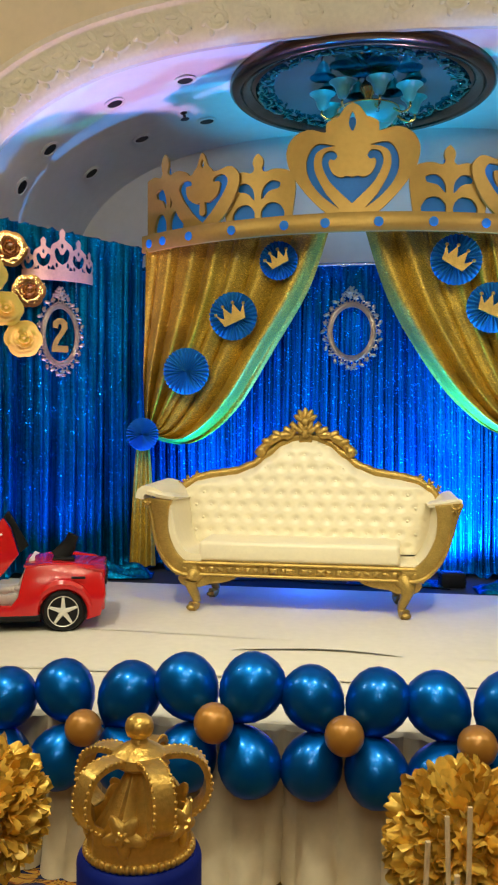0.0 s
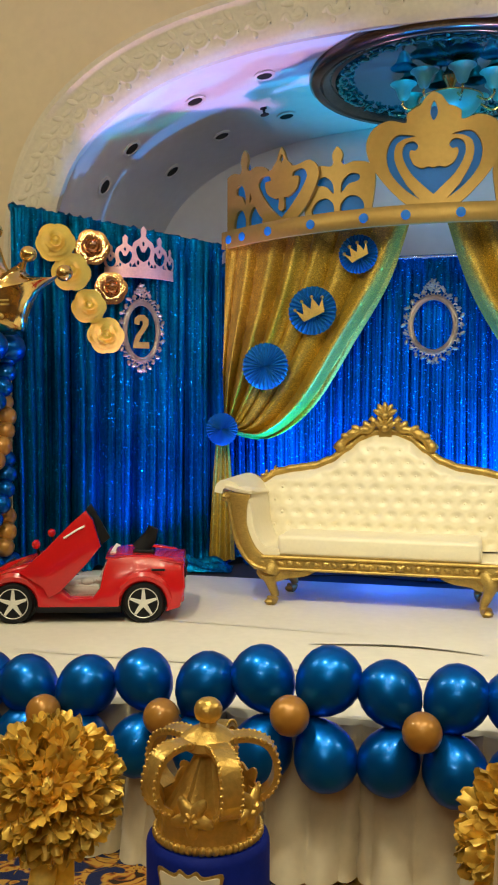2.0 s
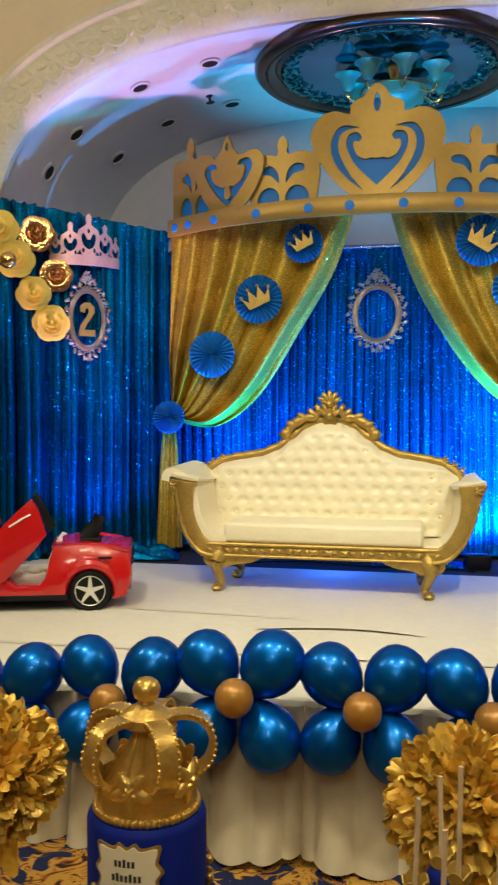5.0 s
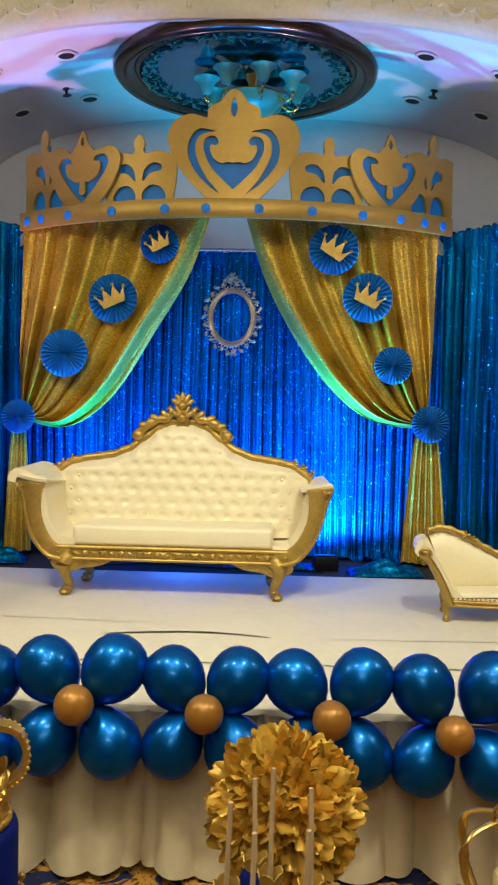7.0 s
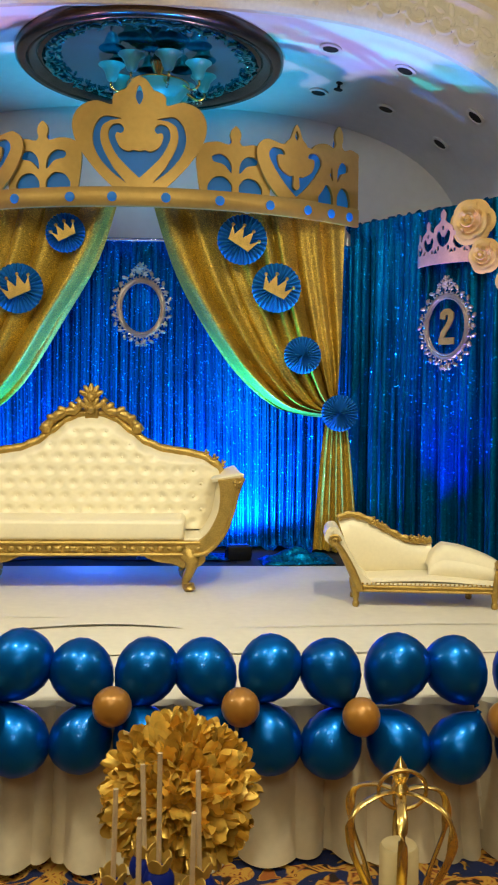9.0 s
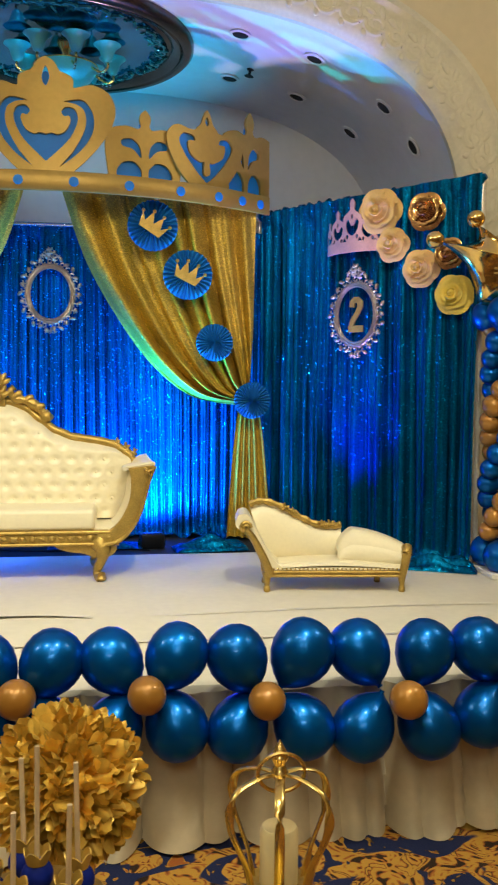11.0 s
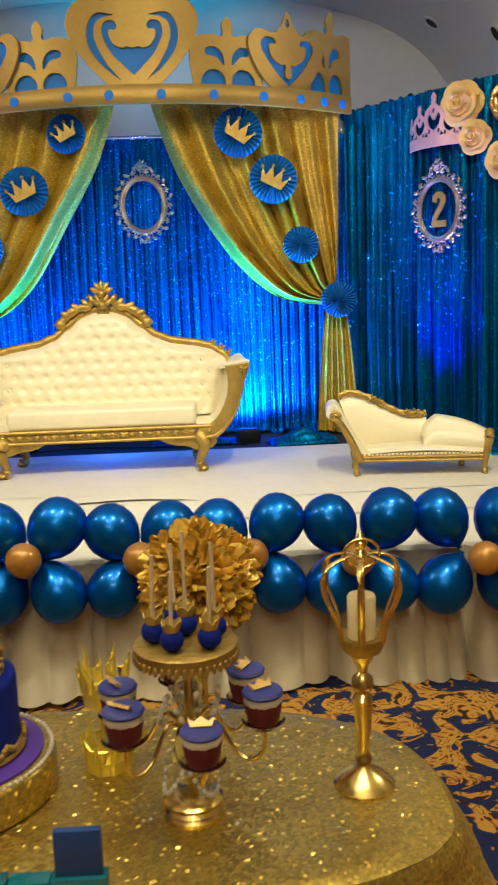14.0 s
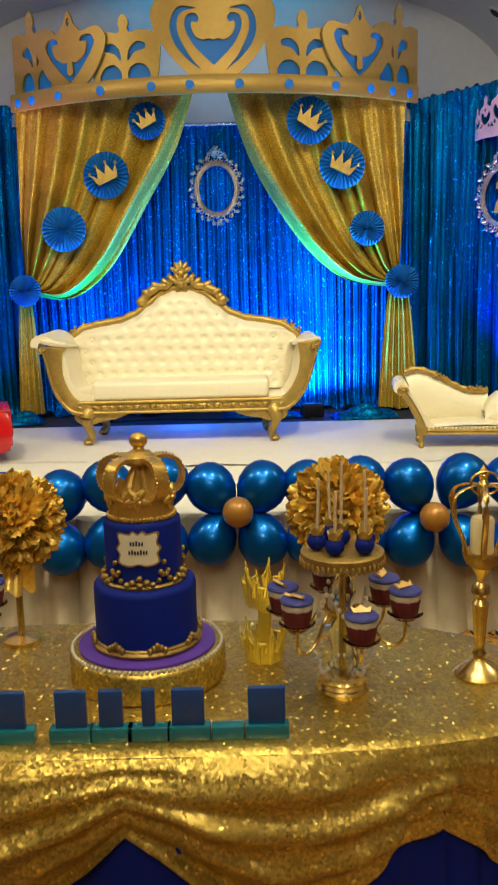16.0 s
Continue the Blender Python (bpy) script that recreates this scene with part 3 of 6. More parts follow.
part("stem", lathe(bmesh.new(), [(0.0, -0.36), (0.03, -0.35), (0.045, -0.31), (0.02, -0.26), (0.018, -0.12), (0.04, -0.06), (0.07, -0.012), (0.07, 0.0)], seg=14), M["gold_shiny"], ch)
part("bowl", lathe(bmesh.new(), [(0.01, -0.345), (0.10, -0.335), (0.19, -0.29), (0.235, -0.23), (0.25, -0.185), (0.242, -0.185), (0.18, -0.27), (0.09, -0.315), (0.0, -0.325)], seg=36), M["shade"], ch, "large frosted glass bowl")
part("bowl_rim", tube(bmesh.new(), [(0.25 * math.cos(2 * math.pi * i / 40), 0.25 * math.sin(2 * math.pi * i / 40), -0.184) for i in range(40)], 0.007, 6, True), M["gold_shiny"], ch)
for k in range(8):
    a = 2 * math.pi * k / 8 + 0.26
    d = Vector((math.cos(a), math.sin(a), 0))
    arm = part("arm", tube(bmesh.new(), catmull([d * 0.03 + Vector((0, 0, -0.15)), d * 0.2 + Vector((0, 0, -0.2)), d * 0.32 + Vector((0, 0, -0.265)), d * 0.385 + Vector((0, 0, -0.235)), d * 0.38 + Vector((0, 0, -0.18))], 6), 0.010, 8), M["gold_shiny"], ch)
    sh = lathe(bmesh.new(), [(0.014, -0.015), (0.036, 0.0), (0.05, 0.035), (0.06, 0.07), (0.082, 0.10), (0.108, 0.118), (0.104, 0.122), (0.078, 0.106), (0.054, 0.075), (0.042, 0.035), (0.0, 0.01)], c=d * 0.38 + Vector((0, 0, -0.185)), seg=22)
    part("shade", sh, M["shade"], arm, "frosted glass tulip shade")
    dg = bmesh.new()
    for q in range(3):
        ball(dg, d * (0.36 - 0.03 * q) + Vector((0, 0, -0.285 - 0.012 * (q % 2))), (0.009, 0.009, 0.014), 6)
    part("crystal_drop", dg, M["crystal"], arm, "clear crystal drops")

# ---- stage ----
st = setting("stage_platform", boxed((-4.6, 3.86, FLOOR), (5.4, 6.66, STAGE), 0.02), M["stage"], "low stage covered in off-white cloth", "stage")
setting("stage_rear", boxed((-4.6, 6.662, FLOOR), (5.4, 9.08, STAGE - 0.01)), M["dark"], "dark bare rear strip of the stage", "stage")


# soft creases lying across the cloth
for y0, x0, x1, h in ((4.96, 0.05, 0.95, 0.014), (4.45, -1.4, 3.4, 0.007), (5.2, -2.4, 0.4, 0.003), (4.98, 1.2, 3.6, 0.003)):
    rp = surf(lambda u, v: (x0 + (x1 - x0) * u, y0 + 0.03 * math.sin(5 * u + y0) + 0.045 * (v - 0.5), STAGE + 0.0006 + h * (1 - v) ** 0.7 * math.sin(math.pi * u) ** 0.5), 40, 6)
    part("cloth_crease", rp, M["stage"], st)


def crease(x, f, seed=0.0, sharp=0.6):
    """Rounded folds with tight creases between them, 0 in the crease, 1 on the fold."""
    w = f * x + 0.55 * math.sin(1.7 * x + seed) + 0.3 * math.sin(4.3 * x + 2.1 * seed) + 0.12 * math.sin(11.0 * x + seed)
    return abs(math.sin(math.pi * w)) ** sharp


def skirt_pt(u, v):
    x = -4.4 + 9.6 * u
    xs = x + 0.05 * v * math.sin(3.1 * x + 0.7)
    amp = 0.08 + 0.11 * v
    k = 0.75 * crease(xs, 3.1, 0.4, 0.5) + 0.25 * crease(xs, 6.9, 1.9, 0.8)
    y = 3.835 - 0.05 * v ** 2 - amp * k - 0.03 * v * math.sin(2.2 * x + 1)
    hem = 0.012 + 0.012 * math.sin(5.3 * x) + 0.02 * max(0, math.sin(2.1 * x + 0.5)) ** 4
    return (xs, y, STAGE - 0.004 + (FLOOR + hem - STAGE) * v ** 0.95)


tagged(part("stage_skirt", surf(skirt_pt, 1100, 14), M["skirt"], label="", angle=60), "pleated off-white cloth skirt hung along the stage front", "stage skirt", kind="structure")


# ---- drapes ----
def drape(name, label, material, plan, z0, z1, f, amp, seed, nu, puddle=0.1, nv=18):
    """Hanging cloth along a line in plan, from z1 at the top to z0."""
    pts = [Vector((*p, 0)) for p in plan]
    d = (pts[1] - pts[0])
    ln = d.length
    d.normalize()
    out = Vector((d.y, -d.x, 0))

    def fn(u, v):
        s = u * ln
        sw = s + 0.02 * math.sin(2.4 * v + 3 * s + seed)
        a = amp * (0.5 + 0.5 * min(1, v * 1.6)) * (1.25 * crease(sw, f, seed, 0.7) + 0.38 * crease(sw, 2.7 * f, seed + 1, 0.9) - 0.8)
        a += 0.03 * math.sin(1.9 * s + seed) * v
        if v > 0.94:
            a += puddle * ((v - 0.94) / 0.06) * (0.75 + 0.5 * math.sin(6.3 * s + seed) + 0.3 * math.sin(17 * s))
        z = z1[0] + (z1[1] - z1[0]) * u
        zz = z + (z0 - z) * min(1, v / 0.965)
        if v > 0.965:
            zz = z0 + 0.02 + 0.022 * math.sin(21 * s + 3 * seed) + 0.015 * math.sin(43 * s)
        if v < 0.03:
            a = a * 0.4 + 0.02
        return pts[0] + d * s + out * a + Vector((0, 0, zz))

    t = thing(name, label, "drape", "backdrop drapes")
    for q in range(3):
        part("panel", surf(lambda u, v, q=q: fn((q + u) / 3, v) + out * (0.004 * q), nu // 3, nv * 3), material, t, angle=70)
    return t


BACK = 7.4
drape("backdrop_drape", "royal blue sequined string curtain hung behind the sofa", M["string"], ((-1.3, BACK), (2.35, BACK)), STAGE, (2.985, 2.975), 13.0, 0.036, 0.4, 1500, 0.16, 14)
wl = drape("backdrop_drape", "teal blue sequined drape hung at an angle, puddling on the stage", M["blue"], ((-2.5, 6.3), (-1.17, 7.36)), STAGE, (3.33, 3.16), 4.1, 0.085, 1.9, 540, 0.14, 14)
wr = drape("backdrop_drape", "teal blue sequined drape hung at an angle, puddling on the stage", M["blue"], ((2.22, 7.36), (3.47, 5.96)), STAGE, (3.13, 3.17), 4.0, 0.085, 4.2, 540, 0.16, 14)
# pole pockets bunched over the poles, with upright stands behind
for nm, a, b in (("drape_pole", (-2.52, 6.33, 3.31), (-1.15, 7.42, 3.14)), ("drape_pole", (2.2, 7.42, 3.11), (3.49, 5.99, 3.15)), ("drape_pole", (-1.2, 7.44, 2.975), (2.25, 7.44, 2.965))):
    t = thing(nm, "pole in a bunched blue sequined pocket above the drapes", "pole", "drape poles")
    A, B = Vector(a), Vector(b)
    pocket = bmesh.new()
    n = 90
    tube(pocket, [A.lerp(B, i / n) + Vector((0, 0, 0.01 * math.sin(i * 1.7) + 0.006 * math.sin(i * 3.1))) for i in range(n + 1)], lambda q: 0.034 + 0.009 * math.sin(q * 150) + 0.006 * math.sin(q * 61), 10)
    part("pocket", pocket, M["blue"], t)
    for e in (A, B):
        part("upright", lathe(bmesh.new(), [(0.02, STAGE), (0.02, e.z - 0.02)], c=(e.x, e.y + 0.05, 0), seg=10), M["rim"], t)
bar = thing("crossbar", "thin bright chrome crossbar above the string curtain", "pole")
part("tube", tube(bmesh.new(), [(0.0, 7.30, 2.985), (1.5, 7.30, 2.985)], 0.014, 12), M["chrome"], bar)
for x in (0.0, 1.5):
    part("clamp", boxed((x - 0.03, 7.28, 2.95), (x + 0.03, 7.42, 3.01), 0.006), M["black"], bar, "black pole clamp")
for x, y, z in ((-2.45, 6.33, 3.2), (3.41, 6.01, 3.05)):
    k = surf(lambda u, v: (x + 0.045 * math.cos(2 * math.pi * u) * (1 + 0.25 * math.sin(9 * u * 6.28) * (1 - 0.5 * v)), y + 0.05 * math.sin(2 * math.pi * u), z + 0.1 - 0.4 * v), 60, 8, True)
    tagged(part("drape_ruffle", k, M["blue"], angle=80), "bunched end of the blue sequined drape on its pole", "drape")


# gold swags tied back to both sides
def swag(name, outer, inner, seed, tail, side):
    A, B = catmull(outer, 10), catmull(inner, 10)

    def at(L, v):
        k = v * (len(L) - 1)
        i = min(int(k), len(L) - 2)
        return L[i].lerp(L[i + 1], k - i)

    def fn(u, v):
        p = at(A, v).lerp(at(B, v), u)
        gather = math.sin(math.pi * min(1, v)) ** 0.6
        bow = Vector((0, -0.10 * math.sin(math.pi * u) * v * (1 - v) * 2, -0.32 * v * (1 - v) * math.sin(math.pi * u) * (1 - u * 0.7)))
        w = (0.045 + 0.085 * v * (1 - 0.65 * v)) * (1 - 0.35 * max(0, (u - 0.55) / 0.45) * min(1, 3 * v))
        fold = w * (0.55 * pleat(u * 1.5 + 0.12 * v, seed, 5.2 + 2.5 * (1 - u)) + 1.5 * crease(u + 0.06 * v, 7.0, seed, 0.75) - 0.75)
        n = Vector((0.35 * side * v, -1, 0.25 * v))
        lift = 0.06 * math.sin(math.pi * min(1, u / 0.97) ** 8) ** 2 * math.sin(math.pi * v) * (u > 0.3) - 0.09 * max(0, (u - 0.95) / 0.05) ** 1.5 * math.sin(math.pi * min(1, v + 0.1))
        return p + bow + n * fold + Vector((0, -lift, 0))

    t = thing(name, "gold sequined drape swept aside and tied back with a rosette", "drape", "gold side drapes")
    part("swag", surf(fn, 190, 60), M["gold_cloth"], t, angle=75)
    x0, x1, y, zt, zb, flare = tail

    def fall(u, v):
        w = 0.30 + (1 - 0.30) * v ** 0.55
        xm = (x0 + x1) / 2
        return (xm + (x1 - x0) * (u - 0.5) * w * flare, y - (0.012 + 0.03 * v) * pleat(u * 0.8, seed + 3, 5.5) - 0.03 * v, zt + (zb - zt) * v + 0.01 * math.sin(9 * u))
    part("tail", surf(fall, 70, 20), M["gold_cloth"], t, angle=75)
    return t


swag("gold_drape", [(-1.08, 7.25, 3.16), (-1.10, 7.24, 2.6), (-1.11, 7.22, 2.1), (-1.09, 7.2, 1.66)],
     [(0.40, 6.98, 3.2), (0.24, 7.05, 2.78), (-0.02, 7.1, 2.35), (-0.36, 7.13, 1.82), (-0.70, 7.15, 1.57), (-1.02, 7.17, 1.62)], 0.3, (-1.22, -1.0, 7.2, 1.66, 0.58, 1.0), 1)
swag("gold_drape", [(2.14, 7.27, 3.14), (2.13, 7.25, 2.6), (2.12, 7.22, 2.1), (2.10, 7.2, 1.66)],
     [(0.66, 6.98, 3.2), (0.82, 7.05, 2.72), (1.05, 7.1, 2.3), (1.32, 7.13, 1.93), (1.64, 7.15, 1.68), (2.02, 7.17, 1.62)], 2.1, (1.91, 2.26, 7.2, 1.66, 0.57, 1.0), -1)
# small triangle of pale wall shows between the swags above the string curtain

# ---- crown canopy ----
CX, CR, CY = 0.555, 2.64, 6.72


def bend(me, a0, back=0.0, z0=0.0):
    """Wrap a flat board (x across, y depth, z up) on the canopy's curve at angle a0 degrees."""
    for v in me.vertices:
        a = radians(a0) + v.co.x / CR
        r = CR - v.co.y - back
        v.co = (CX + r * math.sin(a), CY + CR - r * math.cos(a), v.co.z + z0)
    return me


def finer(me, cut=0.07):
    """Split long edges so that a board can be bent."""
    bm = bmesh.new()
    bm.from_mesh(me)
    x = -2.0
    while x < 2.0:
        g = bm.verts[:] + bm.edges[:] + bm.faces[:]
        bmesh.ops.bisect_plane(bm, geom=g, plane_co=(x, 0, 0), plane_no=(1, 0, 0))
        x += cut
    bm.to_mesh(me)
    bm.free()
    return me


heart_half = curve_open([(0, 0.0), (0.14, 0.0), (0.30, 0.14), (0.43, 0.32), (0.47, 0.47), (0.42, 0.58), (0.31, 0.625), (0.21, 0.60), (0.185, 0.60)]) + curve_open([(0.185, 0.615), (0.18, 0.66), (0.135, 0.69), (0.10, 0.70)]) + curve_open([(0.085, 0.72), (0.05, 0.77), (0.0, 0.80)])
heart_in = mirrored(curve_open([(0, 0.09), (0.07, 0.155), (0.15, 0.24), (0.20, 0.33), (0.215, 0.40), (0.19, 0.455), (0.135, 0.465), (0.105, 0.43), (0.125, 0.40), (0.155, 0.405), (0.165, 0.37), (0.135, 0.305), (0.08, 0.275), (0.04, 0.285), (0, 0.275)]))
heart_band = curve_open([(0.09, 0.055), (0.20, 0.14), (0.29, 0.25), (0.325, 0.36), (0.305, 0.46), (0.24, 0.52), (0.12, 0.50)]) + curve_open([(0.20, 0.488), (0.255, 0.45), (0.27, 0.37), (0.245, 0.28), (0.18, 0.16)])
drop = loop([(0, 0.6), (0.026, 0.66), (0, 0.735), (-0.026, 0.66)])
leaf_half = curve_open([(0, 0.0), (0.26, 0.0)], 1) + curve_open([(0.275, 0.1), (0.29, 0.26), (0.25, 0.355), (0.14, 0.385), (0.06, 0.37), (0.035, 0.385)]) + curve_open([(0.03, 0.40), (0.042, 0.44), (0.03, 0.48), (0.0, 0.51)])
leaf_lo = curve_open([(0.025, 0.03), (0.03, 0.09), (0.085, 0.14), (0.16, 0.13), (0.205, 0.075), (0.205, 0.03)])
leaf_up = loop([(0.03, 0.17), (0.04, 0.25), (0.10, 0.30), (0.17, 0.285), (0.165, 0.245), (0.09, 0.225)])
small_half = curve_open([(0, 0.0), (0.09, 0.0), (0.19, 0.10), (0.265, 0.25), (0.275, 0.36), (0.215, 0.425), (0.12, 0.405), (0.08, 0.41)]) + curve_open([(0.07, 0.43), (0.045, 0.455), (0.035, 0.48), (0.018, 0.53), (0, 0.56)])
small_in = mirrored(curve_open([(0, 0.04), (0.07, 0.11), (0.15, 0.22), (0.19, 0.31), (0.16, 0.365), (0.10, 0.36), (0.085, 0.325), (0.13, 0.315), (0.115, 0.235), (0.05, 0.185), (0.02, 0.185), (0.022, 0.11), (0, 0.09)]))
small_drop = loop([(0, 0.435), (0.014, 0.465), (0, 0.50), (-0.014, 0.465)])
flip = lambda lp: [(-x, z) for x, z in lp]

crown = thing("crown_canopy", "huge gold painted crown board with blue cut-outs over the drapes", "crown canopy")
TOPZ = 3.235
for a0, half, holes, back in (
        (0.6, heart_half, [heart_in, heart_band, flip(heart_band), drop], -0.035),
        (-14.6, leaf_half, [leaf_lo, flip(leaf_lo), leaf_up, flip(leaf_up)], 0.0),
        (15.6, leaf_half, [leaf_lo, flip(leaf_lo), leaf_up, flip(leaf_up)], 0.0),
        (-24.6, small_half, [small_in, small_drop], -0.03),
        (25.9, small_half, [small_in, small_drop], -0.03),
        (-33.8, leaf_half, [leaf_lo, flip(leaf_lo), leaf_up, flip(leaf_up)], 0.005),
        (35.2, leaf_half, [leaf_lo, flip(leaf_lo), leaf_up, flip(leaf_up)], 0.005)):
    out_l = mirrored(half)
    if abs(a0) > 30:
        s = math.copysign(1, a0)
        out_l = [(max(min(x, 0.22), -0.3) if s > 0 else min(max(x, -0.22), 0.3), z * 1.27) for x, z in out_l]
        holes = [[(x * 0.8 - s * 0.04, z * 1.27) for x, z in h] for h in holes]
    elif abs(a0) > 20:
        out_l = [(x * 1.16, z * 1.03) for x, z in out_l]
        holes = [[(x * 1.2, z * 1.05) for x, z in h] for h in holes]
    pn = part("panel", bend(finer(cutout([out_l] + holes, 0.024)), a0, back, TOPZ - 0.02), M["gold_board"], crown)
    inner = [(x * 0.86, 0.02 + z * 0.86) for x, z in out_l]
    part("backing", bend(finer(cutout([inner], 0.01)), a0, back + 0.02, TOPZ - 0.02), M["blue_board"], pn, "flat blue backing board")


def band_pt(u, v):
    prof = [(0.0, 0.0), (-0.03, 0.0), (-0.033, 0.004), (-0.033, 0.131), (-0.03, 0.135), (0.0, 0.135)]
    k = v * 5
    i = min(int(k), 4)
    d = prof[i][0] + (prof[i + 1][0] - prof[i][0]) * (k - i)
    h = prof[i][1] + (prof[i + 1][1] - prof[i][1]) * (k - i)
    a = radians(-38.6 + 77.4 * u)
    r = CR - d + 0.03
    return (CX + r * math.sin(a), CY + CR - r * math.cos(a), TOPZ - 0.13 + h)


part("band", surf(band_pt, 72, 5), M["gold_board"], crown)
for a in (-36.5, -33, -27, -18.7, -9.8, -3.4, 4.6, 12.8, 21.0, 27.8, 32.5, 36.5):
    r = CR + 0.066
    m = Matrix.Translation((CX + r * math.sin(radians(a)), CY + CR - r * math.cos(radians(a)), TOPZ - 0.066)) @ pose(0, 0, 0, 90, 0, a)
    part("dot", lathe(bmesh.new(), [(0.034, -0.003), (0.034, 0.004), (0.03, 0.006)], m=m.to_3x3().to_4x4(), c=m.translation, seg=20), M["blue_board"], crown, "round blue disc")


# ---- sofa ----
def extrude_xz(pts, y0, y1, bevel=0.0, taper=None):
    """A solid from an outline in x and z, between two depths."""
    bm = bmesh.new()
    a = [bm.verts.new((x, y0, z)) for x, z in pts]
    b = [bm.verts.new((x, y1, z)) for x, z in pts]
    n = len(pts)
    bm.faces.new(a), bm.faces.new(b[::-1])
    for i in range(n):
        bm.faces.new((a[i], b[i], b[(i + 1) % n], a[(i + 1) % n]))
    bmesh.ops.recalc_face_normals(bm, faces=bm.faces)
    if bevel:
        es = [e for e in bm.edges if len(e.link_faces) == 2 and any(len(f.verts) > 4 for f in e.link_faces)]
        bmesh.ops.bevel(bm, geom=es, offset=bevel, segments=2, affect="EDGES", profile=0.5)
    bmesh.ops.triangulate(bm, faces=[f for f in bm.faces if len(f.verts) > 4])
    return bm


def cabriole(bm, x, y, top, foot_y, side):
    """A curved leg with a scrolled foot."""
    pts = catmull([(x, y, top), (x + 0.028 * side, y - 0.028, top - 0.045), (x + 0.02 * side, y - 0.02, top - 0.10), (x - 0.008 * side, foot_y, 0.07), (x - 0.004 * side, foot_y - 0.01, 0.035), (x + 0.016 * side, foot_y - 0.03, 0.024)], 6)
    tube(bm, pts, lambda q: 0.066 - 0.040 * math.sin(min(1, q * 1.35) * math.pi / 2) + 0.012 * max(0, q - 0.75) * 4, 12)
    ball(bm, (x + 0.018 * side, foot_y - 0.03, 0.022), (0.034, 0.036, 0.022), 10)
    return bm


def carve(bm, p, s, seed, n=5):
    """A cluster of carved leaves and buds."""
    rnd = random.Random(seed)
    for k in range(n):
        a = 2 * math.pi * k / n + rnd.random()
        ball(bm, (p[0] + s * 0.55 * math.cos(a), p[1] - 0.01 * rnd.random(), p[2] + s * 0.55 * math.sin(a)), (s * 0.48, s * 0.4, s * 0.27), 8, pose(0, 0, 0, 0, -math.degrees(a), 0))
    ball(bm, (p[0], p[1] - s * 0.25, p[2]), s * 0.34, 8)


def back_top(x):
    """Height of the upholstered back over the seat's middle line."""
    a = abs(x)
    keys = [(0, 1.085), (0.07, 1.08), (0.16, 1.045), (0.26, 0.965), (0.36, 0.89), (0.48, 0.845), (0.62, 0.825), (0.74, 0.80), (0.84, 0.74), (0.90, 0.64)]
    for (p, q), (r, s) in zip(keys, keys[1:]):
        if a <= r:
            t = (a - p) / (r - p)
            t = t * t * (3 - 2 * t) * 0.5 + t * 0.5
            return q + (s - q) * t
    return keys[-1][1]


sofa = thing("sofa", "cream tufted throne sofa with carved gold frame", "sofa", m=pose(0.3, 5.83, STAGE))


def tuft(x, z):
    """Depth of the buttoned quilting, deepest at the buttons of a staggered grid."""
    du, dz = 0.105, 0.085
    r = round((z - 0.30) / dz)
    best = 9
    for rr in (r - 1, r, r + 1):
        off = 0.5 * (rr % 2)
        c = (round(x / du - off) + off) * du
        best = min(best, math.hypot((x - c) / du, (z - 0.30 - rr * dz) / dz))
    return min(1, best / 0.42) ** 0.6


def back_pt(u, v):
    x = -0.885 + 1.77 * u
    z = 0.34 + (back_top(x) - 0.34) * v
    edge = min(1, 6 * min(u, 1 - u), 8 * (1 - v))
    pad = 0.10 * (1 - (1 - edge) ** 2) * (0.78 + 0.22 * tuft(x, z)) if edge > 0 else 0
    return (x, 0.46 - 0.03 - pad + 0.10 * (z - 0.4), z)


part("backrest", surf(back_pt, 200, 80), M["cream"], sofa, "deep-buttoned cream leather back", angle=80)
shell = [(-0.885 + 1.77 * i / 60, back_top(-0.885 + 1.77 * i / 60) - 0.01) for i in range(61)] + [(0.885, 0.25), (-0.885, 0.25)]
BUTTON = bpy.data.meshes.new("button")
bt_ = ball(bmesh.new(), (0, 0, 0), (0.011, 0.007, 0.011), 8)
bt_.to_mesh(BUTTON), bt_.free()
BUTTON.materials.append(M["cream"])
smooth(BUTTON)
for r in range(1, 10):
    z = 0.30 + 0.085 * r
    for c in range(-8, 9):
        x = (c + 0.5 * (r % 2)) * 0.105
        if abs(x) < 0.78 and 0.44 < z < back_top(x) - 0.06:
            o = new("button", BUTTON)
            o.parent = sofa
            o.location = (x, 0.43 - 0.078 + 0.10 * (z - 0.4) - 0.004, z)
part("back_shell", extrude_xz(shell, 0.5, 0.55), M["cream"], sofa)
rail = bmesh.new()
rp = [(-0.92 + 1.84 * i / 90, 0.44 + 0.10 * (back_top(max(-0.885, min(0.885, -0.92 + 1.84 * i / 90))) - 0.4), back_top(-0.92 + 1.84 * i / 90) + 0.018) for i in range(91)]
tube(rail, rp, lambda q: 0.03 + 0.002 * math.sin(q * 140), 10)
part("top_rail", rail, M["gold"], sofa, "carved gold top rail")
# two C-scrolls that climb to a palmette of two tiers
crest = part("crest", box(bmesh.new(), (-0.045, 0.46, 1.06), (0.045, 0.49, 1.25), 0.012), M["gold"], sofa, "gold carved crest of leaves and scrolls")
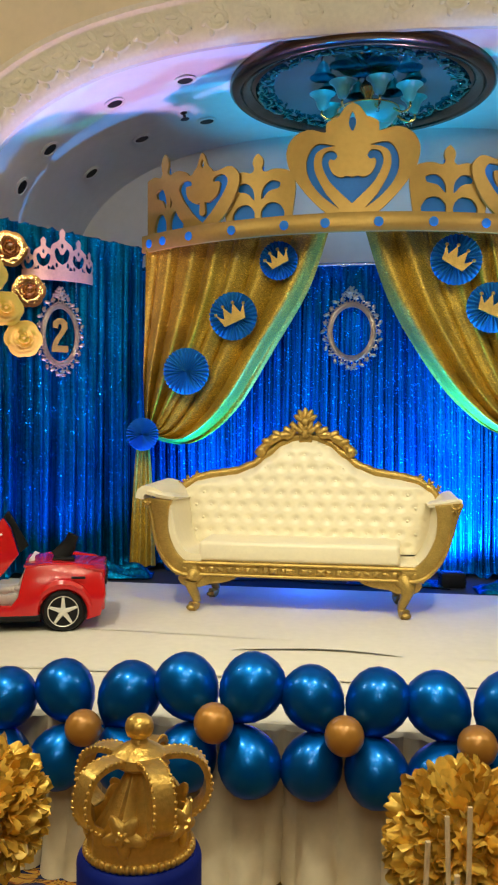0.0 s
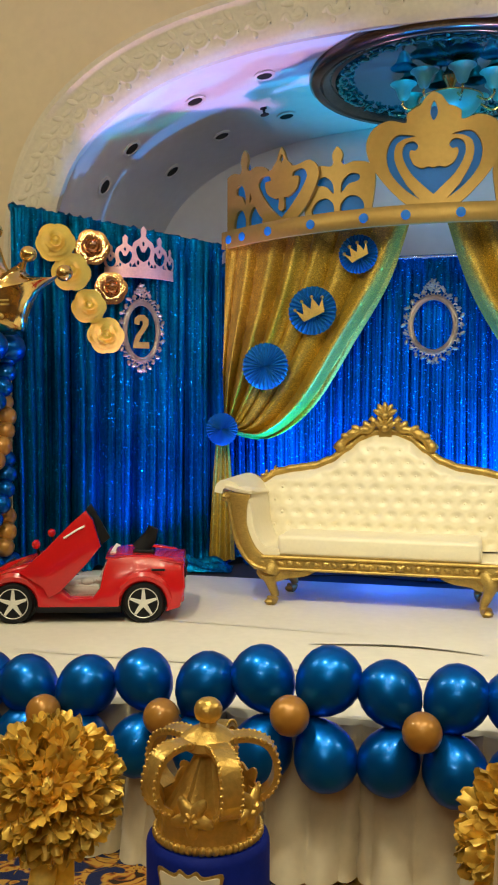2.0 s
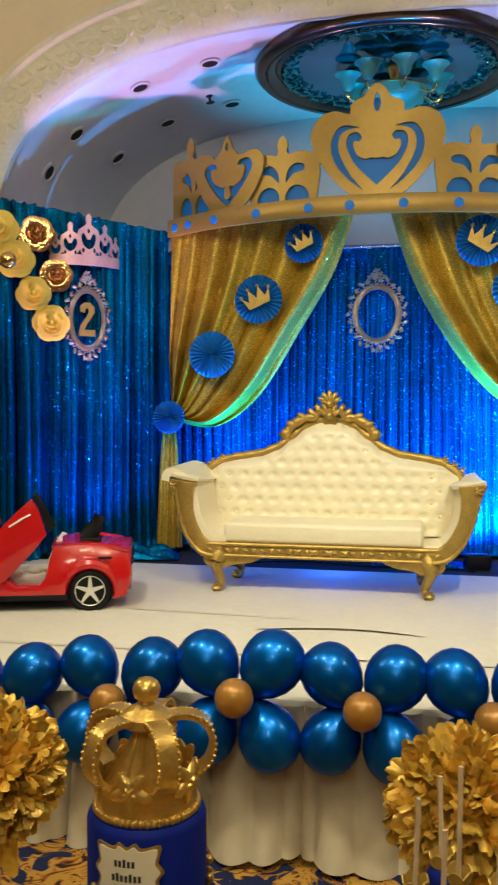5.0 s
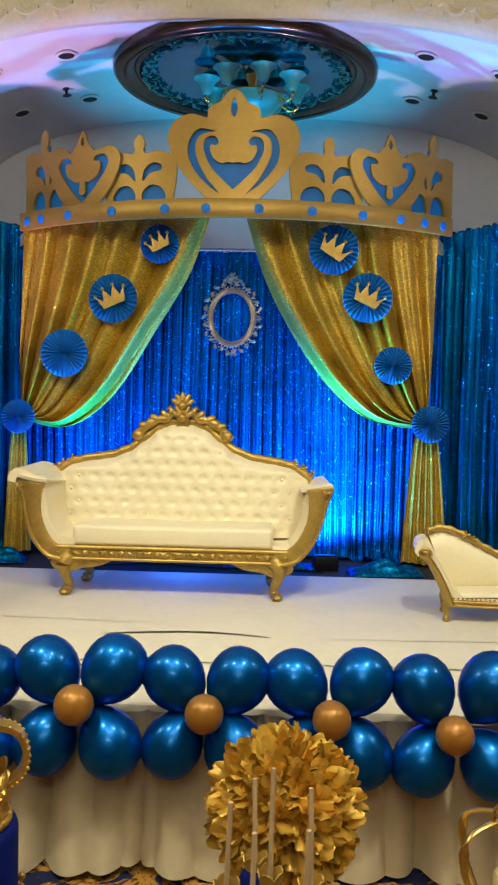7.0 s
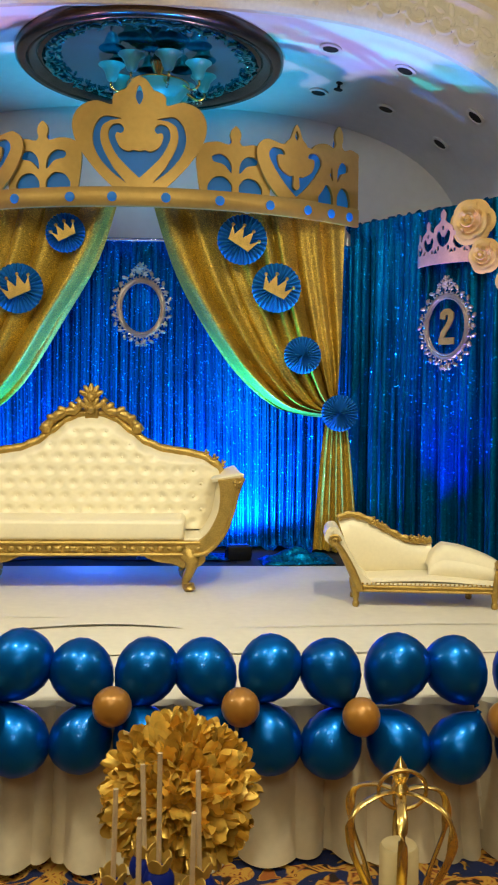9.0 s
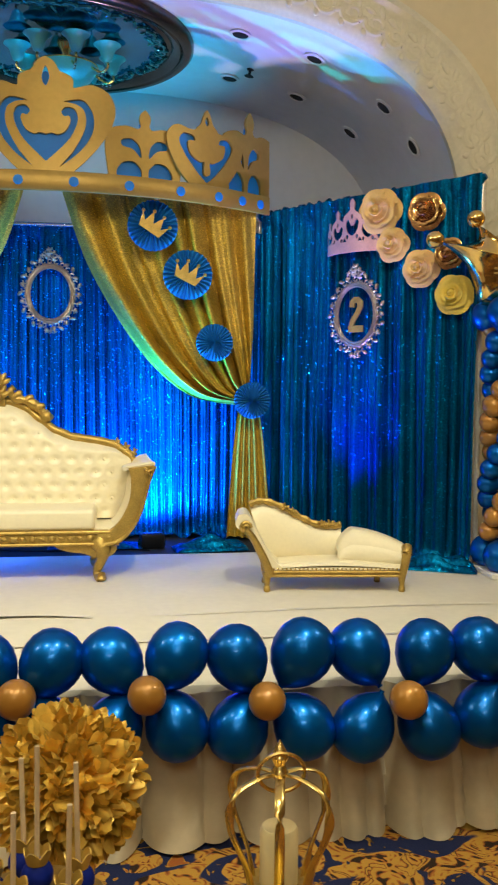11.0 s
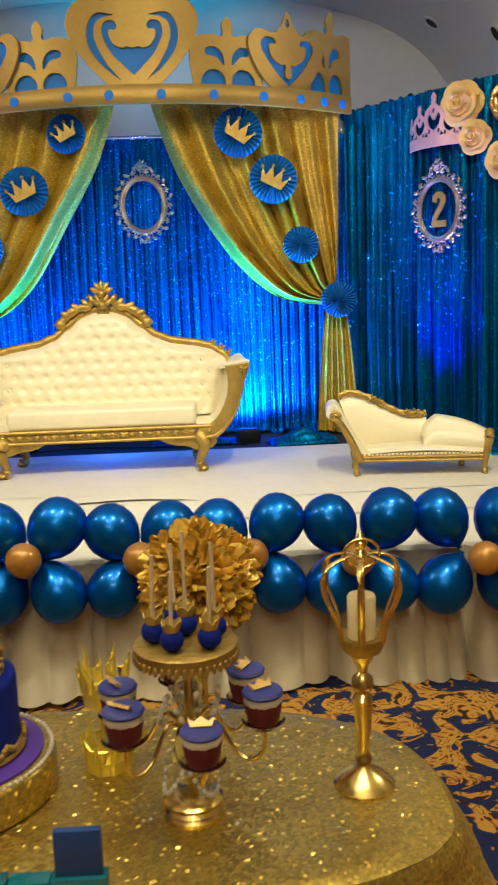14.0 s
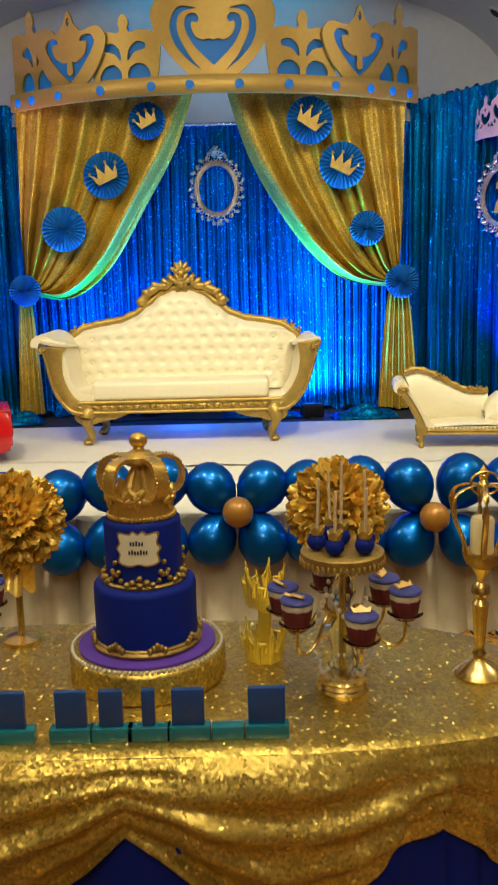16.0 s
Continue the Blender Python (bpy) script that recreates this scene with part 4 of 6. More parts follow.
for sd in (-1, 1):
    sc = tube(bmesh.new(), catmull([(sd * 0.325, 0.485, 0.975), (sd * 0.26, 0.475, 1.055), (sd * 0.18, 0.47, 1.105), (sd * 0.105, 0.47, 1.12), (sd * 0.075, 0.47, 1.165), (sd * 0.10, 0.47, 1.195)], 6), lambda q: 0.036 - 0.014 * q + 0.004 * math.sin(26 * q), 9)
    part("scroll", sc, M["gold"], crest)
    part("scroll_end", ball(bmesh.new(), (sd * 0.305, 0.465, 1.0), (0.04, 0.032, 0.04), 12), M["gold"], crest)
    for k in range(3):
        u = k / 2
        part("leaf", ball(bmesh.new(), (sd * (0.26 - 0.14 * u), 0.462, 1.065 + 0.075 * math.sin(1.5 * u)), (0.026, 0.024, 0.042), 9, pose(0, 0, 0, 0, sd * (70 - 30 * u), 0)), M["gold"], crest)
for z0 in (1.125, 1.205):
    for k in range(5):
        a = radians(-62 + 31 * k)
        part("petal", ball(bmesh.new(), (0.046 * math.sin(a), 0.452, z0 + 0.046 * math.cos(a)), (0.021, 0.022, 0.052 * (0.75 + 0.25 * math.cos(a))), 9, pose(0, 0, 0, 0, math.degrees(a), 0)), M["gold"], crest)
    part("boss", ball(bmesh.new(), (0, 0.44, z0), (0.032, 0.028, 0.028), 10), M["gold"], crest)
for s in (-1, 1):
    ear = bmesh.new()
    for k, (x, z, q) in enumerate([(0.76, 0.83, 0.035), (0.82, 0.795, 0.04), (0.88, 0.765, 0.03)]):
        carve(ear, (s * x, 0.47, z), q, 40 + k)
    part("ear_scroll", ear, M["gold"], sofa)
# seat
part("seat_deck", boxed((-0.80, 0.03, 0.27), (0.80, 0.48, 0.33), 0.02), M["cream"], sofa)
cush = boxed((-0.635, -0.005, 0.31), (0.635, 0.46, 0.445), 0.03, 4)
part("seat_cushion", cush, M["cream"], sofa, "plain cream leather seat cushion")
front = bmesh.new()
box(front, (-0.78, -0.02, 0.22), (0.78, 0.03, 0.315), 0.012)
tube(front, [(-0.73, -0.024, 0.305), (0.73, -0.024, 0.305)], 0.012, 8)
tube(front, [(-0.78, -0.024, 0.232), (0.78, -0.024, 0.232)], 0.010, 8)
for i in range(26):
    x = -0.72 + 1.44 * i / 25
    ball(front, (x, -0.022, 0.268), (0.024, 0.012, 0.014 + 0.006 * (i % 2)), 8, pose(0, 0, 0, 0, 25 * (-1) ** i, 0))
for s in (-1, 1):
    for j in range(4):
        ball(front, (s * (0.10 * j - 0.15), -0.024, 0.268), (0.035, 0.015, 0.016), 8, pose(0, 0, 0, 0, 30 * s, 0))
part("front_rail", front, M["gold"], sofa, "carved gold front rail")
for s in (-1, 1):
    ap = [(s * 0.74, 0.225), (s * 0.40, 0.225), (s * 0.46, 0.185), (s * 0.56, 0.17), (s * 0.64, 0.145), (s * 0.74, 0.16)]
    part("apron", extrude_xz([(p.x, p.y) for p in catmull([(x, z, 0) for x, z in ap], 4, True)], -0.005, 0.03), M["gold"], sofa)
    part("leg", cabriole(bmesh.new(), s * 0.655, 0.02, 0.24, 0.0, s), M["gold"], sofa)
    part("leg", cabriole(bmesh.new(), s * 0.62, 0.44, 0.24, 0.44, s), M["gold"], sofa)
    # arm: padded roll that sweeps out and up, gold frame in front
    prof = catmull([(0.62, 0.30, 0), (0.75, 0.33, 0), (0.83, 0.45, 0), (0.86, 0.60, 0), (0.90, 0.70, 0), (0.985, 0.735, 0), (1.0, 0.70, 0)], 8)

    def arm_pt(u, v):
        k = u * (len(prof) - 1)
        i = min(int(k), len(prof) - 2)
        p = prof[i].lerp(prof[i + 1], k - i)
        return (s * (p.x - 0.03 * v), 0.0 + 0.5 * v, p.y + 0.02 * v * u)

    part("arm_pad", surf(arm_pt, 40, 8, thick=0.055 * s), M["cream"], sofa, "cream padded arm")
    pad = surf(lambda u, v: (s * (0.80 + (0.205 if s > 0 else 0.172) * u), -0.02 + 0.46 * v, 0.705 - 0.035 * v + 0.03 * u ** 1.5 + 0.018 * (min(1, 6 * min(u, 1 - u)) * min(1, 8 * min(v, 1 - v))) ** 0.5), 24, 24, thick=0.022 * s)
    part("arm_roll", pad, M["cream"], sofa, "cream padded arm top", angle=80)
    fr = bmesh.new()
    fr.free()
    face = [(p.x, p.y) for p in catmull([(0.66, 0.225, 0), (0.78, 0.25, 0), (0.88, 0.36, 0), (0.935, 0.50, 0), (0.965, 0.62, 0), (1.0, 0.715, 0)], 5)] + [(p.x, p.y) for p in catmull([(0.84, 0.70, 0), (0.855, 0.62, 0), (0.845, 0.50, 0), (0.79, 0.38, 0), (0.72, 0.315, 0), (0.64, 0.305, 0)], 5)]
    face = [(x - (0.03 * max(0, z - 0.3) / 0.4 if s < 0 else 0), z) for x, z in face]
    fr = extrude_xz([(s * x, z) for x, z in face], -0.03, 0.03, 0.006)
    tube(fr, [(s * x, -0.032, z) for x, z in face[:26]], 0.014, 8)
    for j in (3,):
        carve(fr, (s * (0.90 + 0.02 * j), -0.045, 0.50 + 0.06 * j), 0.03, 60 + j)
    part("arm_front", fr, M["gold"], sofa, "carved gold arm front")

# ---- chaise ----
ca = thing("chaise_longue", "small cream chaise longue with scrolled end and gold frame", "chaise", m=pose(1.945, 5.41, STAGE, 0, 0, -6.2))
CL = 0.80
seat = surf(lambda u, v: (0.0 + CL * u, 0.0 + 0.27 * v, 0.135 + 0.02 * math.sin(math.pi * u) + 0.022 * min(1, 7 * min(v, 1 - v)) ** 0.5), 40, 14)
part("seat", seat, M["cream"], ca, "cream seat pad edged with brass nails")
part("seat_base", boxed((0.02, 0.004, 0.105), (CL - 0.02, 0.27, 0.145), 0.012), M["cream"], ca)
rl = bmesh.new()
box(rl, (0.0, -0.012, 0.088), (CL, 0.014, 0.128), 0.008)
tube(rl, [(0, -0.014, 0.12), (CL, -0.014, 0.12)], 0.007, 6)
tube(rl, [(0, -0.014, 0.096), (CL, -0.014, 0.096)], 0.007, 6)
part("front_rail", rl, M["gold"], ca)
nails = bmesh.new()
for i in range(30):
    ball(nails, (0.04 + (CL - 0.07) * i / 29, -0.004, 0.137), 0.006, 6)
nl = tagged(part("nail_trim", nails, M["gold_shiny"], ca, "row of brass nails"), kind="stuff")
# scrolled head end
hp = catmull([(0.10, 0.14, 0), (0.03, 0.20, 0), (-0.03, 0.30, 0), (-0.08, 0.40, 0), (-0.12, 0.46, 0), (-0.17, 0.45, 0), (-0.185, 0.39, 0), (-0.14, 0.355, 0)], 7)


def head_pt(u, v):
    k = u * (len(hp) - 1)
    i = min(int(k), len(hp) - 2)
    p = hp[i].lerp(hp[i + 1], k - i)
    return (p.x, -0.0 + 0.27 * v, p.y)


part("head_rest", surf(head_pt, 50, 10, thick=0.045), M["cream"], ca, "cream scrolled head rest")
hf = bmesh.new()
tube(hf, catmull([(0.02, -0.012, 0.10), (-0.03, -0.012, 0.22), (-0.09, -0.014, 0.33), (-0.13, -0.016, 0.375)], 7), lambda q: 0.042 - 0.014 * q, 10, flat=0.6)
tube(hf, [(-0.13 + 0.035 * (1 - i / 20) * math.cos(i * 0.6), -0.018, 0.385 + 0.035 * (1 - i / 20) * math.sin(i * 0.6)) for i in range(20)], 0.011, 8)
part("head_frame", hf, M["gold"], ca, "carved gold scroll frame")
bt = catmull([(-0.10, 0.475, 0), (-0.02, 0.50, 0), (0.10, 0.465, 0), (0.22, 0.40, 0), (0.32, 0.355, 0), (0.42, 0.345, 0), (0.47, 0.355, 0)], 8)


def bk_pt(u, v):
    k = u * (len(bt) - 1)
    i = min(int(k), len(bt) - 2)
    p = bt[i].lerp(bt[i + 1], k - i)
    return (p.x + 0.12 * (1 - v) * (1 - u), 0.265 - 0.045 * math.sin(math.pi * min(1, v * 1.1)) ** 0.5, 0.14 + (p.y - 0.14) * v)


part("backrest", surf(bk_pt, 50, 14, thick=-0.03), M["cream"], ca, "cream padded sloping back")
br = bmesh.new()
tube(br, [(p.x, 0.255, p.y + 0.008) for p in bt], lambda q: 0.02 + 0.004 * math.sin(q * 60), 8)
carve(br, (0.12, 0.24, 0.47), 0.03, 3)
carve(br, (0.17, 0.24, 0.445), 0.026, 4)
carve(br, (0.40, 0.24, 0.37), 0.03, 5)
carve(br, (0.35, 0.24, 0.37), 0.025, 6)
part("back_rail", br, M["gold"], ca, "carved gold back rail")


def end_pt(u, v):
    x = 0.43 + 0.41 * u
    top = 0.36 - 0.10 * u ** 2.2
    edge = min(1, 5 * min(v, 1 - v)) ** 0.5
    return (x, 0.10 + 0.17 * v - 0.06 * u * (1 - v), 0.15 + (top - 0.15) * (0.55 + 0.45 * edge) * (0.35 + 0.65 * min(1, u / 0.22) ** 0.5))


part("arm_pad", surf(end_pt, 30, 12), M["cream"], ca, "cream rounded low arm")
part("arm_pad_face", surf(lambda u, v: (0.43 + 0.41 * u, 0.10 - 0.06 * u - 0.02 * math.sin(math.pi * v), 0.15 + (0.36 - 0.10 * u ** 2.2 - 0.15) * 0.57 * v * (0.35 + 0.65 * min(1, u / 0.22) ** 0.5)), 20, 8), M["cream"], ca)
part("arm_pad_end", boxed((0.80, 0.03, 0.14), (0.83, 0.27, 0.245), 0.014), M["cream"], ca)
af = bmesh.new()
tube(af, catmull([(0.80, -0.012, 0.10), (0.815, -0.014, 0.17), (0.825, -0.016, 0.235), (0.83, 0.02, 0.262)], 6), lambda q: 0.022 + 0.01 * q, 10)
carve(af, (0.825, -0.03, 0.24), 0.022, 9)
part("arm_front", af, M["gold"], ca)
for x, y in ((0.0, 0.0), (CL, 0.0), (0.0, 0.24), (CL - 0.1, 0.26)):
    lg = bmesh.new()
    lathe(lg, [(0.014, 0.0), (0.02, 0.008), (0.019, 0.03), (0.014, 0.036), (0.018, 0.06), (0.026, 0.10), (0.026, 0.12)], c=(x, y, 0), seg=12)
    part("leg", lg, M["gold"], ca)

# ---- toy car ----
car = thing("toy_car", "glossy red ride-on toy sports car with its door raised", "toy car", m=pose(-1.415, 5.30, STAGE, 0, 0, 17.5))
WB, WR = 0.375, 0.118


def side_outline():
    """Side of the body, nose towards -x, wheel arches cut out."""
    arch_f = [(-WB + (WR + 0.022) * math.cos(a), WR + (WR + 0.022) * math.sin(a)) for a in [radians(-25 + 230 * i / 14) for i in range(15)]]
    arch_r = [(WB + (WR + 0.022) * math.cos(a), WR + (WR + 0.022) * math.sin(a)) for a in [radians(-25 + 230 * i / 14) for i in range(15)]]
    low = [(0.60, 0.14), (0.585, 0.08)] + arch_r + [(0.12, 0.075), (-0.12, 0.075)] + arch_f + [(-0.57, 0.085), (-0.635, 0.10)]
    top = [(-0.64, 0.16), (-0.61, 0.22), (-0.50, 0.28), (-0.36, 0.325), (-0.24, 0.345), (-0.16, 0.34)]
    pit = [(-0.13, 0.22), (-0.05, 0.15), (0.08, 0.15), (0.12, 0.20), (0.14, 0.30)]
    rear = [(0.16, 0.365), (0.26, 0.385), (0.42, 0.385), (0.54, 0.365), (0.595, 0.335), (0.61, 0.26), (0.615, 0.2)]
    return low + top + pit + rear


so = side_outline()
for s in (-1, 1):
    sd = extrude_xz(so, min(s * 0.30, s * 0.19), max(s * 0.30, s * 0.19), 0.014)
    for v in sd.verts:
        k = max(0, v.co.z - 0.2) * 0.35 + max(0, -v.co.x - 0.35) * 0.25 + max(0, v.co.x - 0.45) * 0.2
        v.co.y -= s * k * (1 if abs(v.co.y) > 0.25 else 0.3)
    part("side_panel", sd, M["red"], car)
    for x in (-WB, WB):
        part("fender", tube(bmesh.new(), [(x + (WR + 0.032) * math.cos(a), s * 0.272, WR + (WR + 0.032) * math.sin(a)) for a in [radians(-15 + 210 * i / 18) for i in range(19)]], lambda q: 0.012 + 0.022 * math.sin(math.pi * q), 8), M["red"], car)
part("floor_pan", boxed((-0.5, -0.24, 0.075), (0.55, 0.24, 0.13), 0.01), M["red"], car)


def hood_pt(u, v):
    x = -0.64 + 0.5 * u
    y = -0.24 + 0.48 * v
    z = 0.15 + 0.20 * math.sin(math.pi / 2 * min(1, u * 1.1)) ** 0.75 - 0.02 * math.cos((v - 0.5) * 6.28) * u
    return (x + 0.06 * (2 * v - 1) ** 2 * (1 - u), y, z)


part("hood", surf(hood_pt, 18, 18, thick=0.012), M["red"], car)
part("rear_deck", surf(lambda u, v: (0.15 + 0.45 * u, -0.24 + 0.48 * v, 0.375 - 0.03 * u ** 2 + 0.02 * math.sin(math.pi * v)), 12, 12, thick=0.012), M["red"], car)
part("rear_panel", boxed((0.575, -0.22, 0.10), (0.61, 0.22, 0.35), 0.015), M["red"], car)
part("front_bumper", boxed((-0.645, -0.20, 0.085), (-0.58, 0.20, 0.15), 0.015), M["red"], car)
part("grille", boxed((-0.65, -0.13, 0.105), (-0.63, 0.13, 0.145), 0.006), M["black"], car, "black grille")
part("side_skirt", boxed((-0.25, -0.305, 0.062), (0.25, 0.305, 0.10), 0.012), M["black"], car)
for s in (-1, 1):
    part("tail_light", lathe(bmesh.new(), [(0.03, 0.0), (0.03, 0.012), (0.0, 0.018)], m=pose(0, 0, 0, 0, 90, 0), c=(0.605, s * 0.15, 0.27), seg=14), M["black"], car, "dark round tail light")
    hl = part("headlight", surf(lambda u, v: (-0.60 + 0.12 * u, s * (0.20 + 0.035 * v), 0.215 + 0.075 * u + 0.012 * v), 8, 3, thick=0.01), M["black"], car)
    part("wing_mirror", ball(bmesh.new(), (-0.25, s * 0.25, 0.455), (0.026, 0.036, 0.028), 10), M["red"], car)
    part("mirror_stalk", tube(bmesh.new(), [(-0.22, s * 0.22, 0.33), (-0.245, s * 0.245, 0.44)], 0.009, 6), M["black"], car)
    part("fender_vent", boxed((0.42, s * 0.288 - 0.004, 0.30), (0.50, s * 0.288 + 0.004, 0.315), 0.003), M["black"], car)
    # wheels
    for x in (-WB, WB):
        ty = bmesh.new()
        lathe(ty, [(0.084, -0.04), (0.108, -0.04), (0.118, -0.028), (0.118, 0.028), (0.108, 0.04), (0.084, 0.04)], m=pose(0, 0, 0, 90, 0, 0), c=(x, s * 0.265, WR), seg=32)
        wh = part("wheel", ty, M["black"], car, "black tyre with silver five-spoke rim")
        rm = bmesh.new()
        lathe(rm, [(0.074, -0.036), (0.088, -0.042), (0.090, -0.03), (0.090, 0.03), (0.088, 0.042), (0.074, 0.036), (0.07, 0.0)], m=pose(0, 0, 0, 90, 0, 0), c=(x, s * 0.265, WR), seg=32)
        for k in range(5):
            a = 2 * math.pi * k / 5 + 0.31
            d, t = Vector((math.cos(a), 0, math.sin(a))), Vector((-math.sin(a), 0, math.cos(a)))
            c = Vector((x, s * 0.302, WR))
            vs = [rm.verts.new(c + d * r + t * w + Vector((0, s * o, 0))) for r, w, o in ((0.012, 0.017, 0), (0.082, 0.009, 0), (0.082, -0.009, 0), (0.012, -0.017, 0), (0.012, 0.012, 0.008), (0.08, 0.005, 0.006), (0.08, -0.005, 0.006), (0.012, -0.012, 0.008))]
            for q in ((4, 5, 6, 7), (0, 1, 5, 4), (1, 2, 6, 5), (2, 3, 7, 6), (3, 0, 4, 7)):
                rm.faces.new([vs[i] for i in q])
        bmesh.ops.recalc_face_normals(rm, faces=rm.faces)
        lathe(rm, [(0.02, -0.012), (0.02, 0.012), (0.012, 0.016)], m=pose(0, 0, 0, 90 * s, 0, 0), c=(x, s * 0.302, WR), seg=14)
        part("rim", rm, M["rim"], wh, "silver five-spoke rim")
        part("wheel_well", lathe(bmesh.new(), [(0.02, -0.075), (0.136, -0.075), (0.136, 0.075), (0.02, 0.075)], m=pose(0, 0, 0, 90, 0, 0), c=(x, s * 0.185, WR + 0.006), seg=28), M["black"], car, "black wheel well")
        part("brake_disc", lathe(bmesh.new(), [(0.062, -0.005), (0.062, 0.005)], m=pose(0, 0, 0, 90, 0, 0), c=(x, s * 0.28, WR), seg=20), M["black"], wh)
        part("caliper", boxed((x - 0.055, min(s * 0.284, s * 0.292), WR - 0.02), (x - 0.02, max(s * 0.284, s * 0.292), WR + 0.035), 0.003), M["red"], wh, "red brake caliper")
# raised scissor door on the near side, hinged at the windscreen
door_o = [(-0.34, 0.30), (-0.20, 0.42), (-0.04, 0.585), (0.045, 0.66), (0.085, 0.60), (0.13, 0.45), (0.05, 0.35), (-0.10, 0.19), (-0.17, 0.15), (-0.20, 0.21)]
dr = part("door", extrude_xz(door_o, -0.315, -0.285, 0.008), M["red"], car, "raised red scissor door")
part("door_window", extrude_xz([(0.045, 0.665), (0.085, 0.61), (0.135, 0.46), (0.185, 0.50), (0.12, 0.62), (0.075, 0.70)], -0.308, -0.29, 0.004), M["black"], dr, "dark door window edge")
part("door_line", tube(bmesh.new(), [(-0.08, -0.318, 0.50), (0.0, -0.32, 0.55), (0.04, -0.318, 0.57)], 0.006, 6), M["rim"], dr)
part("windscreen", surf(lambda u, v: (-0.20 + 0.06 * v, -0.19 + 0.38 * u, 0.345 + 0.09 * v), 8, 3, thick=0.006), M["black"], car, "low dark windscreen")
seat_b = bmesh.new()
box(seat_b, (-0.12, -0.17, 0.135), (0.11, 0.17, 0.20), 0.02)
for k in range(7):
    ball(seat_b, (-0.06 + 0.03 * k, -0.14 + 0.02 * (k % 3), 0.205 + 0.02 * (k / 6)), (0.04, 0.03, 0.022), 8)
part("seat", seat_b, M["white"], car, "seat wrapped in white cloth")
part("seat_back", surf(lambda u, v: (0.11 + 0.09 * v, -0.15 + 0.3 * u, 0.19 + 0.2 * v), 8, 6, thick=0.03), M["white"], car)
hr = bmesh.new()
box(hr, (0.30, -0.13, 0.37), (0.43, -0.02, 0.402), 0.01)
tube(hr, catmull([(0.33, -0.075, 0.39), (0.39, -0.075, 0.46), (0.42, -0.075, 0.53)], 5), lambda q: 0.028 - 0.006 * q, 8, flat=2.0)
part("head_rest", hr, M["black"], car, "black head rest hoop")

# ---- stage balloons ----
def balloon_mesh(r, name):
    bm = bmesh.new()
    lathe(bm, [(0.001, -1.16), (0.10, -1.15), (0.07, -1.09), (0.16, -1.03), (0.42, -0.88), (0.68, -0.66), (0.88, -0.36), (0.98, -0.05), (0.985, 0.2), (0.93, 0.47), (0.78, 0.74), (0.55, 0.93), (0.28, 1.03), (0.001, 1.06)], seg=26)
    bmesh.ops.scale(bm, vec=(r * 0.98, r * 0.98, r * (1.06 if r > 0.1 else 1.0)), verts=bm.verts)
    me = bpy.data.meshes.new(name)
    bm.to_mesh(me)
    bm.free()
    smooth(me, 80)
    return me


BB, BG = balloon_mesh(0.1205, "balloon"), balloon_mesh(0.073, "balloon")
BB.materials.append(M["balloon"]), BG.materials.append(M["balloon_gold"])
rnd = random.Random(5)
# middle and height of each copper balloon, then where its blue pair sits
centres = [(-2.15, 0.53, -2.27, -2.03), (-1.66, 0.545, -1.79, -1.54), (-1.21, 0.56, -1.335, -1.12), (-0.75, 0.58, -0.885, -0.635), (-0.255, 0.605, -0.378, -0.125), (0.248, 0.657, 0.121, 0.365), (0.73, 0.64, 0.607, 0.839), (1.192, 0.635, 1.07, 1.304), (1.637, 0.595, 1.545, 1.792), (2.18, 0.573, 2.035, 2.29), (2.63, 0.60, 2.525, 2.755), (3.1, 0.59, 2.99, 3.225), (3.57, 0.58, 3.46, 3.7)]
for k, (x, z, xa, xb) in enumerate(centres):
    t = thing("balloon_flower", "cluster of four navy blue balloons round one copper balloon", "balloons", "balloon flowers along the stage edge", pose(x, 3.62, z))
    up = 0.10 + (0.9 * max(0, 0.61 - z) + 0.014 if x > 1.4 else -0.028 if x < -0.4 else -0.004)
    low = 0.16 if z > 0.63 else 0.135
    for dx, dz, dy, big in ((xa - x, up - 0.010, 0.05, 1.03), (xb - x, up - 0.002, 0.05, 1.05), (xa - x, 0.01 - low, -0.0, 1.02), (xb - x, 0.007 - low, -0.0, 1.03)):
        b = new("balloon", BB)
        b.parent = t
        b.matrix_basis = Matrix.Translation((dx, dy + rnd.uniform(-0.012, 0.012), dz - 0.010 + rnd.uniform(-0.01, 0.01))) @ Vector((dx * 0.55, dy - 0.03, dz)).to_track_quat("Z", "Y").to_matrix().to_4x4() @ Matrix.Scale(big * rnd.uniform(0.96, 1.02), 4)
    b = new("balloon", BG)
    b.parent = t
    b["label"] = "small copper gold balloon"
    b.matrix_basis = Matrix.Translation((0, -0.09, 0)) @ Vector((rnd.uniform(-0.3, 0.3), -1, rnd.uniform(-0.3, 0.2))).to_track_quat("Z", "Y").to_matrix().to_4x4() @ Matrix.Scale(rnd.uniform(0.95, 1.05), 4)

